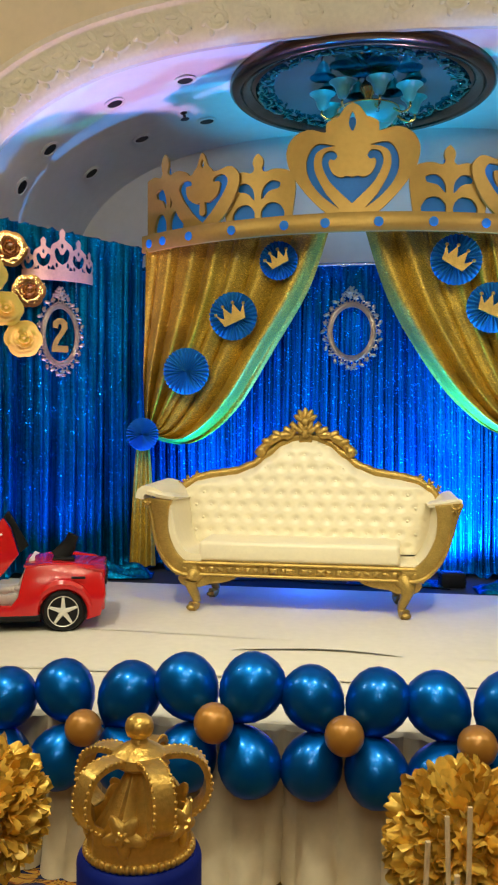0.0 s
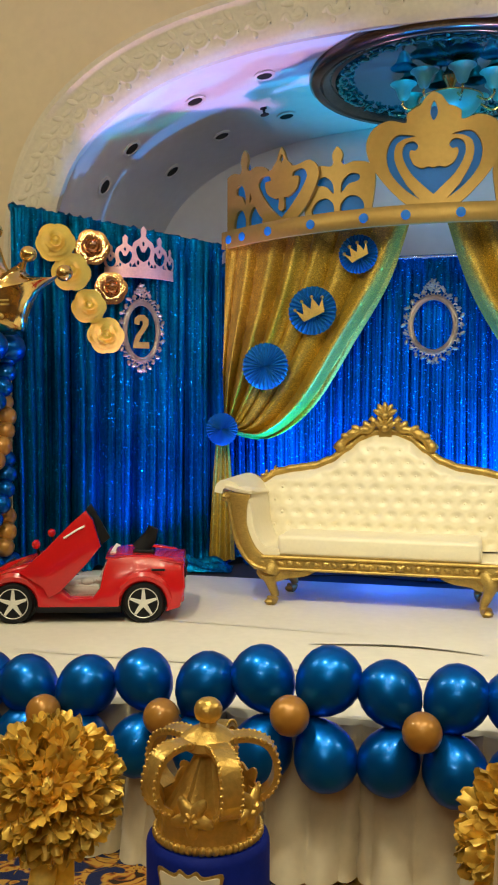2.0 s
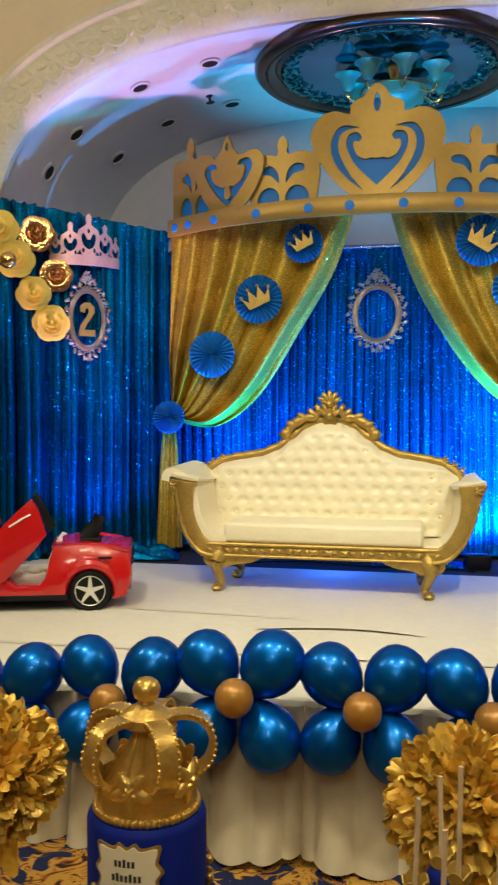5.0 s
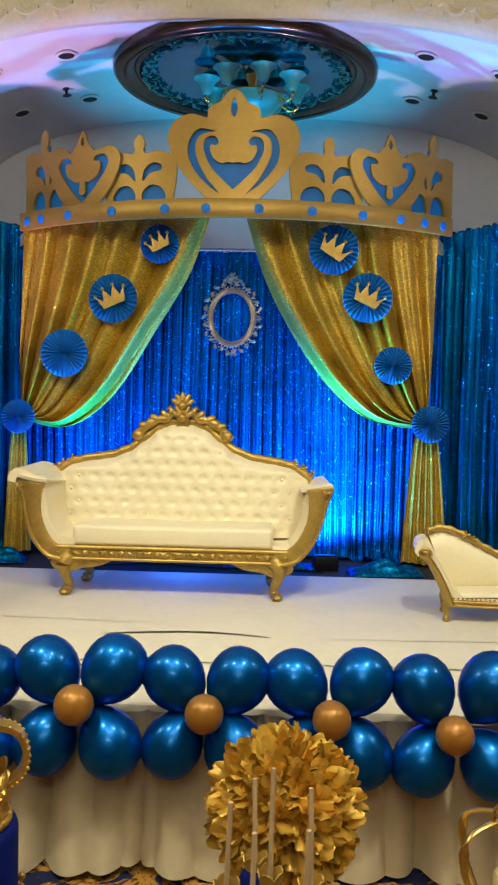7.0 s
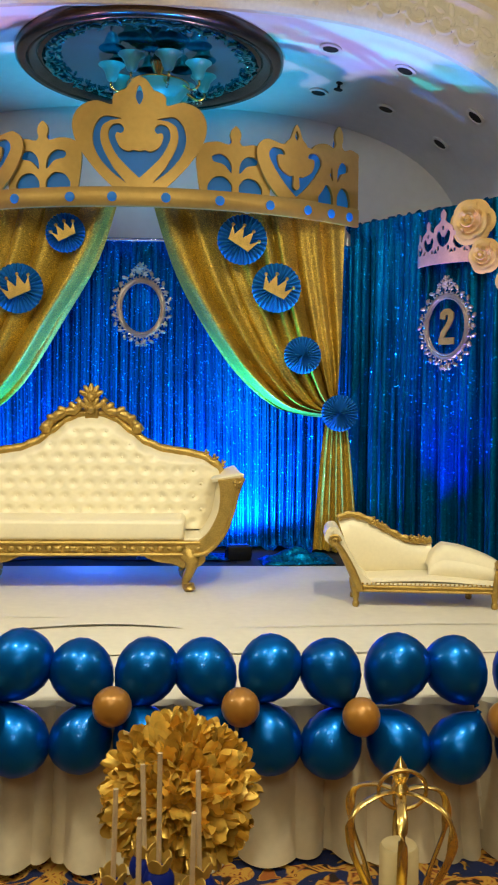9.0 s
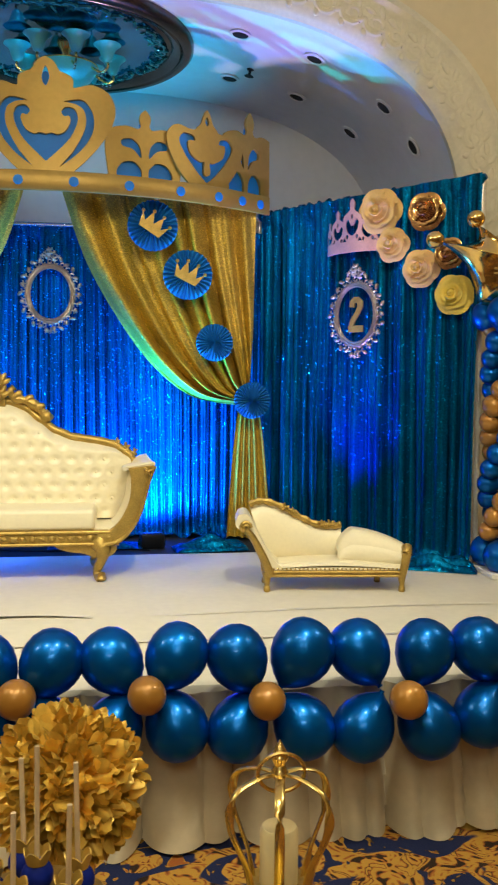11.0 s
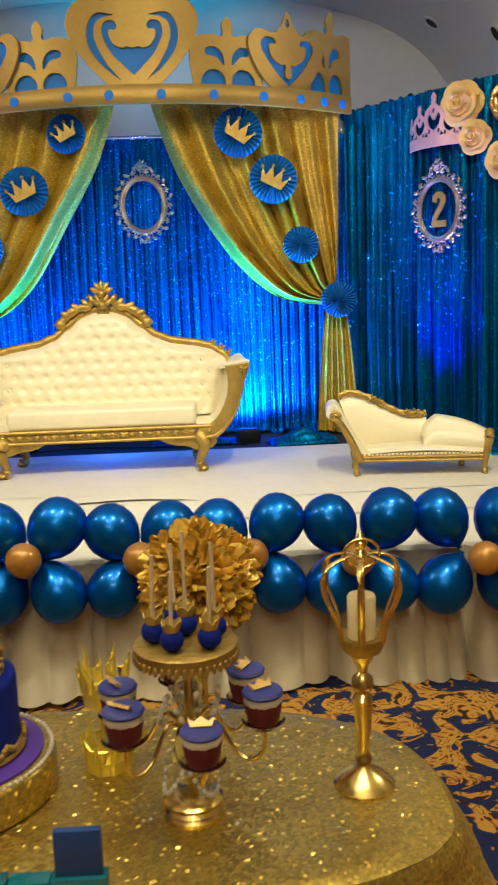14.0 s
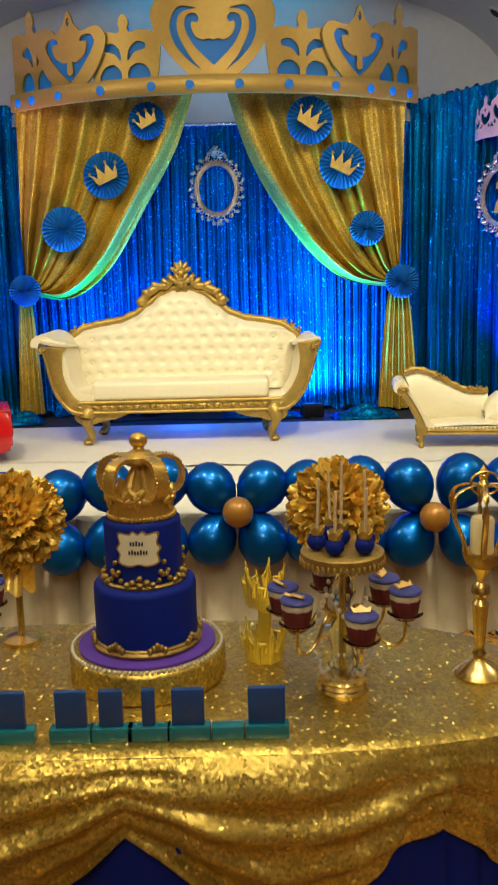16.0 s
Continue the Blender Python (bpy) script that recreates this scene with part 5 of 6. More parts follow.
# ---- balloon columns with foil crowns ----
def column(x, y, seed):
    rnd = random.Random(seed)
    t = thing("balloon_column", "spiral column of navy and copper balloons on a white base", "balloon column", "balloon columns", pose(x, y, STAGE))
    part("base_plate", boxed((-0.19, -0.19, 0), (0.19, 0.19, 0.035), 0.006), M["white"], t, "square white base plate")
    part("pole", lathe(bmesh.new(), [(0.015, 0.03), (0.015, 1.75)], seg=10), M["rim"], t)
    for k in range(4):
        a = math.pi / 4 + k * math.pi / 2
        for z, q, r in ((0.13, 0.13, 0.92), (1.68, 0.15, 0.95)):
            b = new("balloon", BB)
            b.parent = t
            b.matrix_basis = Matrix.Translation((q * math.cos(a), q * math.sin(a), z)) @ Vector((math.cos(a), math.sin(a), 0.1)).to_track_quat("Z", "Y").to_matrix().to_4x4() @ Matrix.Scale(r, 4)
    for lv in range(14):
        for k in range(4):
            a = k * math.pi / 2 + lv * 0.42
            gold = k in (0, 2) if lv % 7 < 20 else False
            b = new("balloon", BG if gold else BB)
            b.parent = t
            sc = (1.0 if gold else 0.58) * rnd.uniform(0.93, 1.07)
            b.matrix_basis = Matrix.Translation((0.13 * math.cos(a), 0.13 * math.sin(a), 0.28 + lv * 0.102)) @ Vector((math.cos(a), math.sin(a), rnd.uniform(-0.1, 0.1))).to_track_quat("Z", "Y").to_matrix().to_4x4() @ Matrix.Scale(sc, 4)
    return t


def foil_crown(x, y, z, turn):
    """A puffed five-point foil crown balloon."""
    t = thing("foil_crown_balloon", "large shiny gold foil balloon shaped like a crown", "foil balloon", "foil crowns", pose(x, y, z, 0, 0, turn) @ Matrix.Scale(1.12, 4))
    half = curve_open([(0, 0.0), (0.12, 0.0), (0.205, 0.015)], 3) + curve_open([(0.215, 0.10), (0.255, 0.20), (0.33, 0.29), (0.44, 0.36)], 4) + curve_open([(0.34, 0.345), (0.23, 0.36), (0.20, 0.40), (0.215, 0.46)], 4) + curve_open([(0.15, 0.40), (0.095, 0.40), (0.05, 0.50), (0.018, 0.60), (0, 0.60)], 4)
    pts = mirrored(half)
    c = Vector((0, 0.24))
    bm = bmesh.new()
    for side in (-1, 1):
        rows = []
        for q in range(9):
            f = q / 8
            row = []
            for px, pz in pts:
                p = c + (Vector((px, pz)) - c) * f
                thin = max(0.12, min(1, 1.05 - 0.62 * (abs(p.x) / 0.4) ** 2 - 1.9 * max(0, p.y - 0.34)))
                row.append(bm.verts.new((p.x, side * 0.13 * thin * (1 - f ** 2.6) ** 0.6, p.y)))
            rows.append(row)
        n = len(pts)
        for a, b in zip(rows, rows[1:]):
            for i in range(n):
                bm.faces.new((a[i], a[(i + 1) % n], b[(i + 1) % n], b[i]))
    bmesh.ops.remove_doubles(bm, verts=bm.verts, dist=0.0005)
    bmesh.ops.recalc_face_normals(bm, faces=bm.faces)
    part("body", bm, M["foil"], t, angle=80)
    for px, pz in ((-0.45, 0.37), (-0.22, 0.49), (0, 0.635), (0.22, 0.49), (0.45, 0.37)):
        part("orb", ball(bmesh.new(), (px, 0, pz), (0.052, 0.045, 0.05), 14), M["foil"], t)
    for zz, w in ((0.19, 0.15), (0.165, 0.15)):
        part("printed_line", boxed((-w, -0.135, zz), (w, -0.128, zz + 0.010), 0.002), M["gold"], t)
    for k in range(3):
        part("printed_oval", ball(bmesh.new(), (-0.09 + 0.09 * k, -0.126, 0.10), (0.028, 0.008, 0.02), 10), M["gold"], t)
    return t


column(-2.44, 5.86, 3), column(3.60, 5.75, 4)
foil_crown(-2.33, 5.80, 2.31, 6), foil_crown(3.57, 5.72, 2.28, -6)


# ---- hung on the drapes ----
def oval_frame(m, w, h, material, two):
    """An ornate oval picture frame, facing -y, its middle at the pose."""
    t = thing("oval_frame", "ornate baroque oval frame" + (", silver gilt, with a glitter number 2 inside" if two else " in antique silver, empty"), "picture frame", "oval frames", m)
    ring = bmesh.new()
    el = lambda r, a: (r * w * math.cos(a), r * h * math.sin(a))
    pts = [(*el(0.74, 2 * math.pi * i / 64),) for i in range(64)]
    tube(ring, [(x, 0, z) for x, z in pts], 0.019, 8, True)
    tube(ring, [(x * 0.9, -0.008, z * 0.92) for x, z in pts], 0.009, 6, True)
    part("inner_ring", ring, material, t)
    orn = bmesh.new()
    rnd = random.Random(8)
    for k in range(26):
        a = 2 * math.pi * k / 26
        r = 0.92 + 0.05 * (k % 2)
        x, z = el(r, a)
        ball(orn, (x, -0.006, z), (0.023, 0.014, 0.014), 8, pose(0, 0, 0, 0, -math.degrees(a) + 40 * (-1) ** k, 0))
        x, z = el(0.84, a + 0.12)
        tube(orn, [(x + 0.02 * (1 - b / 9) * math.cos(a + b), -0.012, z + 0.02 * (1 - b / 9) * math.sin(a + b)) for b in [i * 0.6 for i in range(9)]], 0.006, 5)
    for k, (x, z, s) in enumerate([(0, 1.12, 0.032), (-0.12, 1.05, 0.026), (0.12, 1.05, 0.026), (0, 1.02, 0.03), (-0.25, 0.98, 0.022), (0.25, 0.98, 0.022), (0, -0.99, 0.022), (-0.14, -0.99, 0.018), (0.14, -0.99, 0.018)]):
        carve(orn, (x * w, -0.008, z * h), s, k + 20)
    part("scrollwork", orn, material, t)
    if two:
        s = h * 0.44
        num = [(-0.5, 0.45), (-0.48, 0.78), (-0.18, 1.0), (0.2, 1.0), (0.5, 0.75), (0.5, 0.42), (0.28, 0.08), (-0.02, -0.28), (-0.2, -0.62), (0.55, -0.62), (0.55, -1.0), (-0.58, -1.0), (-0.58, -0.72), (-0.4, -0.25), (-0.05, 0.15), (0.12, 0.45), (0.08, 0.66), (-0.1, 0.66), (-0.16, 0.4)]
        part("number_two", cutout([[(x * s * 0.84, z * s * 0.96) for x, z in num]], 0.014), M["gold"], t, "gold glitter number 2")
    return t


def rose(m, r, material, seed, tone):
    """A paper rose of curled petals, facing -y."""
    rnd = random.Random(seed)
    t = thing("paper_rose", tone + " paper rose pinned to the blue drape", "paper flower", "paper roses", m)
    for ring, (rr, n, lift) in enumerate(((1.0, 6, 0.0), (0.74, 5, 0.035), (0.5, 4, 0.06), (0.3, 3, 0.08))):
        for k in range(n):
            a = 2 * math.pi * (k + 0.5 * (ring % 2)) / n + rnd.uniform(-0.15, 0.15)
            span = 2 * math.pi / n * 0.72

            def petal(u, v, a=a, span=span, rr=rr, lift=lift):
                b = a + (u - 0.5) * 2 * span
                rad = r * rr * v * (1 - 0.16 * (2 * u - 1) ** 2)
                curl = 0.30 * r * v ** 2 * (0.4 + 0.6 * (1 - rr)) - 0.10 * r * max(0, v - 0.8) * 5 * (0.3 + rr * 0.5)
                return (rad * math.cos(b), -lift - curl - 0.012 * ((k * 7) % 3), rad * math.sin(b))

            part("petal", surf(petal, 10, 7, thick=0.003), material, t, angle=70)
    part("heart", tube(bmesh.new(), [(r * 0.16 * (1 - i / 26) * math.cos(i * 0.7), -0.11 - 0.0008 * i, r * 0.16 * (1 - i / 26) * math.sin(i * 0.7)) for i in range(24)], 0.008, 6), material, t)
    return t


def tiara(m, w, h):
    t = thing("wall_tiara", "gold cut-out tiara at the top of the drape, pink uplight put into its colour", "crown ornament", "tiaras", m)
    n = 40
    hw = w / 2

    def wrap(me):
        for v in me.vertices:
            a = v.co.x / hw * 1.15
            v.co.x, v.co.y = hw * math.sin(a) / math.sin(1.15), v.co.y + 0.55 * hw * (1 - math.cos(a)) / 1.0
        return me

    part("band", wrap(finer(cutout([[(-hw, 0), (hw, 0), (hw, 0.2 * h), (-hw, 0.2 * h)]], 0.014), 0.03)), M["tiara_gold"], t)
    for x, s in ((-0.78, 0.62), (-0.40, 0.82), (0.02, 1.0), (0.42, 0.82), (0.79, 0.62)):
        ww, hh = 0.24 * hw * (0.8 + 0.2 * s), h * s
        out = mirrored(curve_open([(0, 0.16 * h), (ww * 0.6, 0.2 * h), (ww * 1.05, 0.45 * hh), (ww * 0.95, 0.66 * hh), (ww * 0.5, 0.74 * hh), (ww * 0.22, 0.8 * hh), (ww * 0.26, 0.92 * hh), (0, hh)], 5))
        hole = mirrored(curve_open([(0, 0.30 * hh), (ww * 0.5, 0.38 * hh), (ww * 0.72, 0.54 * hh), (ww * 0.45, 0.62 * hh), (0.12 * ww, 0.5 * hh), (0, 0.52 * hh)], 4))
        dots = [loop([(cx + 0.13 * ww * math.cos(b), cz + 0.05 * hh * math.sin(b)) for b in [i * 1.05 for i in range(6)]], 2) for cx, cz in ((-0.52 * ww, 0.29 * hh), (0.52 * ww, 0.29 * hh), (0.0, 0.66 * hh))]
        shift = lambda lp: [(p + x * hw, q) for p, q in lp]
        part("point", wrap(finer(cutout([shift(out), shift(hole)] + [shift(q) for q in dots], 0.012), 0.03)), M["tiara_gold"], t)
    return t


def on_wing(a, b, s, z, off, extra=0.0):
    A, B = Vector((*a, 0)), Vector((*b, 0))
    d = (B - A).normalized()
    o = Vector((d.y, -d.x, 0))
    p = A + d * s + o * off
    return pose(p.x, p.y, z, 0, 0, math.degrees(math.atan2(d.y, d.x)) + extra)


WR_A, WR_B, WL_A, WL_B = (2.22, 7.36), (3.47, 5.96), (-2.5, 6.3), (-1.17, 7.36)
oval_frame(pose(0.555, 7.31, 2.46), 0.235, 0.29, M["silver"], False)
oval_frame(on_wing(WR_A, WR_B, 0.945, 2.285, 0.09), 0.235, 0.30, M["silver"], True)
oval_frame(on_wing(WL_A, WL_B, 0.99, 2.415, 0.09), 0.185, 0.31, M["silver"], True)
for k, (s, z, r, tone) in enumerate(((1.133, 2.996, 0.165, "peach"), (1.498, 2.951, 0.135, "foil"), (1.239, 2.752, 0.125, "peach"), (1.463, 2.571, 0.135, "peach"), (1.72, 2.378, 0.14, "yellow"), (1.677, 2.655, 0.11, "foil"))):
    rose(on_wing(WR_A, WR_B, s, z, 0.08, 12), r, M["paper_" + tone], k, {"peach": "pale peach gold", "foil": "shiny copper foil", "yellow": "yellow gold"}[tone])
for k, (s, z, r, tone) in enumerate(((0.325, 3.055, 0.15, "yellow"), (0.442, 2.843, 0.15, "yellow"), (0.603, 3.041, 0.14, "foil"), (0.752, 2.738, 0.13, "foil"), (0.576, 2.591, 0.135, "yellow"), (0.708, 2.374, 0.145, "yellow"))):
    rose(on_wing(WL_A, WL_B, s, z, 0.08, -12), r, M["paper_" + tone], k + 20, {"peach": "pale peach gold", "foil": "shiny copper foil", "yellow": "yellow gold"}[tone])
tiara(on_wing(WR_A, WR_B, 0.92, 2.73, 0.13), 0.52, 0.38)
tiara(on_wing(WL_A, WL_B, 0.99, 2.83, 0.13), 0.56, 0.40)


def rosette(x, y, z, r, crown_on, tip):
    """A pleated paper fan wheel, with a small gold crown on some."""
    t = thing("paper_rosette", "pleated blue paper rosette" + (" with a small gold crown" if crown_on else " on the gold drape"), "rosette", "paper rosettes", pose(x, y, z, 0, 0, 0))
    n = 30

    def fan(u, v):
        a = 2 * math.pi * u
        k = (int(round(u * n * 2)) % 2)
        rad = r * (0.04 + 0.96 * v)
        return (rad * math.cos(a), -0.012 - 0.038 * k * (0.3 + 0.7 * v) - 0.02 * (1 - v), rad * math.sin(a))

    part("fan", surf(fan, n * 2, 3, True), M["paper_blue"], t, angle=10)
    part("backing", lathe(bmesh.new(), [(r * 0.9, 0.0), (r * 0.9, 0.008)], m=pose(0, 0, 0, 90), seg=28), M["paper_blue"], t)
    if crown_on:
        s = r * 0.62
        pts = [(-0.75, -0.5), (0.75, -0.5), (1.0, 0.42), (0.58, -0.05), (0.36, 0.74), (0.0, 0.05), (-0.36, 0.74), (-0.58, -0.05), (-1.0, 0.42)]
        me = cutout([[(a * s, b * s) for a, b in pts]], 0.02)
        me.transform(pose(0, -0.075, 0, 0, tip, 0))
        cw = part("small_crown", me, M["gold"], t, "small gold paper crown")
        for a, b in ((1.0, 0.45), (0.36, 0.78), (-0.36, 0.78), (-1.0, 0.45)):
            q = pose(0, -0.075, 0, 0, tip, 0) @ Vector((a * s, 0, b * s))
            part("bead", ball(bmesh.new(), q, 0.014, 8), M["gold"], cw)
    return t


for k, (x, z, r, c) in enumerate(((0.022, 2.964, 0.145, 1), (-0.331, 2.557, 0.185, 1), (-0.696, 2.137, 0.18, 0), (-1.065, 1.648, 0.13, 0), (1.326, 2.937, 0.185, 1), (1.588, 2.59, 0.185, 1), (1.79, 2.087, 0.14, 0), (2.089, 1.653, 0.14, 0))):
    rosette(x, (6.985, 7.02, 7.0, 7.07)[k % 4], z, r, c, (-27, -24, 0, 0, 33, 26, 0, 0)[k])

# uplight boxes on the stage
def uplight(x, y, turn):
    t = thing("uplight", "small black uplight box on the stage floor", "uplight", "uplights", pose(x, y, STAGE - 0.01, 0, 0, turn))
    part("housing", boxed((-0.09, -0.06, 0.0), (0.09, 0.06, 0.11), 0.012), M["black"], t)
    part("bracket", tube(bmesh.new(), [(-0.1, 0, 0.02), (-0.1, 0, 0.07), (0.1, 0, 0.07), (0.1, 0, 0.02)], 0.006, 6), M["black"], t)
    part("lens", boxed((-0.07, -0.04, 0.112), (0.07, 0.04, 0.118), 0.004), M["lampglow"], t)
    return t


uplight(1.32, 6.95, 8)
uplight(-0.45, 6.95, -5)
# cable lying along the foot of the drapes
tagged(part("cable", tube(bmesh.new(), catmull([(1.3, 6.8, STAGE + 0.0), (1.0, 6.9, STAGE), (0.5, 6.86, STAGE), (0.0, 6.95, STAGE), (-0.5, 6.78, STAGE)], 8), 0.006, 6), M["black"]), "black power cable lying on the rear stage", "cable")
# loose blue cloth heaped at the ends of the side drapes
def heap(x, y, w, d, h, seed, turn):
    rr = random.Random(seed)
    ph = [rr.uniform(0, 6) for _ in range(6)]
    fn = lambda u, v: (w * (u - 0.5) * 1.0, d * (v - 0.5), h * (math.sin(math.pi * u) * math.sin(math.pi * v)) ** 0.6 * (0.65 + 0.25 * math.sin(13 * u + ph[0] + 4 * v) + 0.22 * math.sin(23 * v + ph[1] + 7 * u)) + 0.003)
    ob = part("drape_puddle", surf(fn, 50, 26), M["blue"], angle=50)
    ob.matrix_basis = pose(x, y, STAGE, 0, 0, turn)
    return tagged(ob, "loose blue sequined cloth heaped on the stage", "cloth", "cloth puddles")


heap(3.18, 5.95, 0.55, 0.26, 0.12, 1, -25), heap(1.75, 6.82, 0.55, 0.28, 0.1, 2, 5), heap(-1.25, 6.9, 0.6, 0.3, 0.12, 3, 12), heap(2.45, 6.78, 0.5, 0.22, 0.08, 4, -20), heap(0.9, 6.98, 0.7, 0.24, 0.07, 5, 0)


# ---- cake table ----
TOP = 0.75
TX, TYF = 0.52, 1.23


def table_edge(t):
    """Outline of the table top, t 0 to 1, going round from the middle of the front."""
    a = 2 * math.pi * t - math.pi / 2
    c, s = math.cos(a), math.sin(a)
    x = TX + 0.96 * math.copysign(abs(c) ** 0.62, c)
    if s < 0:
        y = 1.55 - 0.30 * abs(s) ** 0.62
    else:
        y = 1.55 + (0.42 - 0.0 * x) * abs(s) ** 0.8
    return Vector((x, y, TOP))


tab = thing("cake_table", "dessert table under a gold glitter cloth, cloth swagged in front", "table")
N = 160
ctr = Vector((TX, 1.56, TOP))


def cloth_top(u, v):
    p = ctr.lerp(table_edge(u), v)
    p.z = TOP + 0.0015 * math.sin(40 * p.x) * math.sin(37 * p.y) - 0.02 * max(0, v - 0.95) * 20 * 0.5
    return p


part("top_cloth", surf(cloth_top, N, 24, True), M["table_cloth"], tab, "gold glitter cloth on the table top", angle=80)


def cloth_drop(u, v):
    """Swagged drop, caught up at pick-up points along the front."""
    e = table_edge(u)
    n = (e - ctr)
    n.z = 0
    n.normalize()
    s = e.x
    ph = (s - 0.53) / 0.62
    f = abs(math.sin(math.pi * ph))
    low = 0.17 + 0.20 * f ** 1.2
    ripple = 0.013 * math.sin(2 * math.pi * 4.2 * v ** 0.85 + 1.5 * math.sin(2 * ph)) * min(1, 2.2 * v) * (0.35 + 0.65 * f) + 0.03 * math.sin(34 * ph) * (1 - f) ** 1.5 * min(1, 1.5 * v)
    wr = 0.024 * noise.noise(Vector((s * 7, v * 5, 0.3))) + 0.008 * noise.noise(Vector((s * 18 + v * 6, v * 9, 1.7)))
    ripple += wr * min(1, 4 * v)
    return e + n * (0.014 * min(1, 12 * v) + 0.05 * math.sin(math.pi * min(1, v * 1.15)) * (0.35 + 0.65 * f) + ripple) + Vector((0, 0, -0.0105 - low * v))


part("swag", surf(cloth_drop, 420, 44, True), M["table_cloth"], tab, "swagged gold glitter overlay", angle=80)


def under(u, v):
    e = table_edge(u)
    n = (e - ctr)
    n.z = 0
    n.normalize()
    k = 0.018 * math.sin(u * 2 * math.pi * 46) * (0.3 + 0.7 * v)
    return e - n * (0.012 - k) + Vector((0, 0, -0.012 - (TOP - FLOOR - 0.02) * v))


part("skirt", surf(under, 276, 8, True), M["fondant"], tab, "navy pleated table skirt", angle=80)


# ---- on the table ----
def scallop(bm, c, r, z, n, s):
    for k in range(n):
        a = 2 * math.pi * k / n
        ball(bm, (c[0] + r * math.cos(a), c[1] + r * math.sin(a), z), s, 6)


CK = (0.536, 1.63)
stand = thing("cake_drum", "round gold sequined cake drum with a purple board", "cake stand", m=pose(*CK, TOP))
dm = bmesh.new()
lathe(dm, [(0.182, 0.0), (0.188, 0.006), (0.188, 0.066), (0.184, 0.074), (0.176, 0.078), (0.0, 0.079)], seg=56)
part("drum", dm, M["table_cloth"], stand)
part("board", lathe(bmesh.new(), [(0.165, 0.079), (0.165, 0.085), (0.16, 0.087), (0.0, 0.087)], seg=56), M["purple"], stand, "purple foil cake board")
rb = bmesh.new()
scallop(rb, (0, 0), 0.18, 0.08, 90, 0.005)
tagged(part("bead_edge", rb, M["pearl"], stand), kind="stuff")

cake = thing("cake", "two-tier navy fondant cake with a gold crown topper", "cake", m=pose(*CK, TOP + 0.087))
part("lower_tier", lathe(bmesh.new(), [(0.121, 0.0), (0.122, 0.14), (0.120, 0.15), (0.114, 0.155), (0.0, 0.155)], seg=56), M["fondant"], cake)
part("upper_tier", lathe(bmesh.new(), [(0.091, 0.155), (0.091, 0.298), (0.089, 0.305), (0.084, 0.31), (0.0, 0.31)], seg=56), M["fondant"], cake)
bd = bmesh.new()
tube(bd, [(0.126 * math.cos(2 * math.pi * i / 60), 0.126 * math.sin(2 * math.pi * i / 60), 0.008) for i in range(60)], 0.007, 6, True)
tube(bd, [(0.123 * math.cos(2 * math.pi * i / 60), 0.123 * math.sin(2 * math.pi * i / 60), 0.017) for i in range(60)], 0.004, 6, True)
for k in range(8):
    a = 2 * math.pi * k / 8 + 0.3
    c = Vector((0.127 * math.cos(a), 0.127 * math.sin(a), 0.018))
    for q in (-0.018, -0.009, 0, 0.009, 0.018):
        ball(bd, c + Vector((-math.sin(a), math.cos(a), 0)) * q + Vector((0, 0, 0.012 - abs(q) * 0.6)), (0.007, 0.007, 0.009), 6)
part("lower_border", bd, M["gold"], cake, "piped gold border")
ub = bmesh.new()
tube(ub, [(0.095 * math.cos(2 * math.pi * i / 50), 0.095 * math.sin(2 * math.pi * i / 50), 0.160) for i in range(50)], 0.006, 6, True)
for k in range(5):
    a = 2 * math.pi * k / 5 - math.pi / 2
    for dz, q, s in ((0.010, -0.03, 0.008), (0.010, 0.03, 0.008), (0.016, -0.016, 0.009), (0.016, 0.016, 0.009), (0.010, 0, 0.010), (0.026, 0, 0.008)):
        b = a + q / 0.095
        ball(ub, (0.096 * math.cos(b), 0.096 * math.sin(b), 0.158 + dz), (s, s, s * 0.9), 7)
    b = a + math.pi / 5
    for j in range(7):
        ball(ub, (0.096 * math.cos(b + (j - 3) * 0.05), 0.096 * math.sin(b + (j - 3) * 0.05), 0.163 + 0.055 * (1 - abs(j - 3) / 5) * (0.6 + 0.4 * (j % 2))), 0.0065, 6)
part("upper_border", ub, M["gold"], cake, "gold moulded scroll border")
# plaque, its writing as plain bars
pq_o = loop([(-0.04, -0.032), (-0.018, -0.04), (0, -0.035), (0.018, -0.04), (0.04, -0.032), (0.037, -0.012), (0.044, 0.0), (0.037, 0.014), (0.04, 0.036), (0.018, 0.034), (0.01, 0.041), (0, 0.035), (-0.01, 0.041), (-0.018, 0.034), (-0.04, 0.036), (-0.037, 0.014), (-0.044, 0), (-0.037, -0.012)], 4)


def curl(me, r, zc):
    for v in me.vertices:
        a = v.co.x / r
        rr = r - v.co.y
        v.co = (rr * math.sin(a), -rr * math.cos(a), v.co.z + zc)
    return me


PQ = pose(0, 0, 0, 0, 0, -6)
pq = part("plaque", curl(finer(cutout([[(x * 1.24, z * 1.06) for x, z in pq_o]], 0.003), 0.01), 0.0935, 0.253), M["gold"], cake, "small cream plaque with a gold edge")
part("card_face", curl(finer(cutout([[(x * 1.12, z * 0.95) for x, z in pq_o]], 0.002), 0.01), 0.0955, 0.253), M["card"], pq)
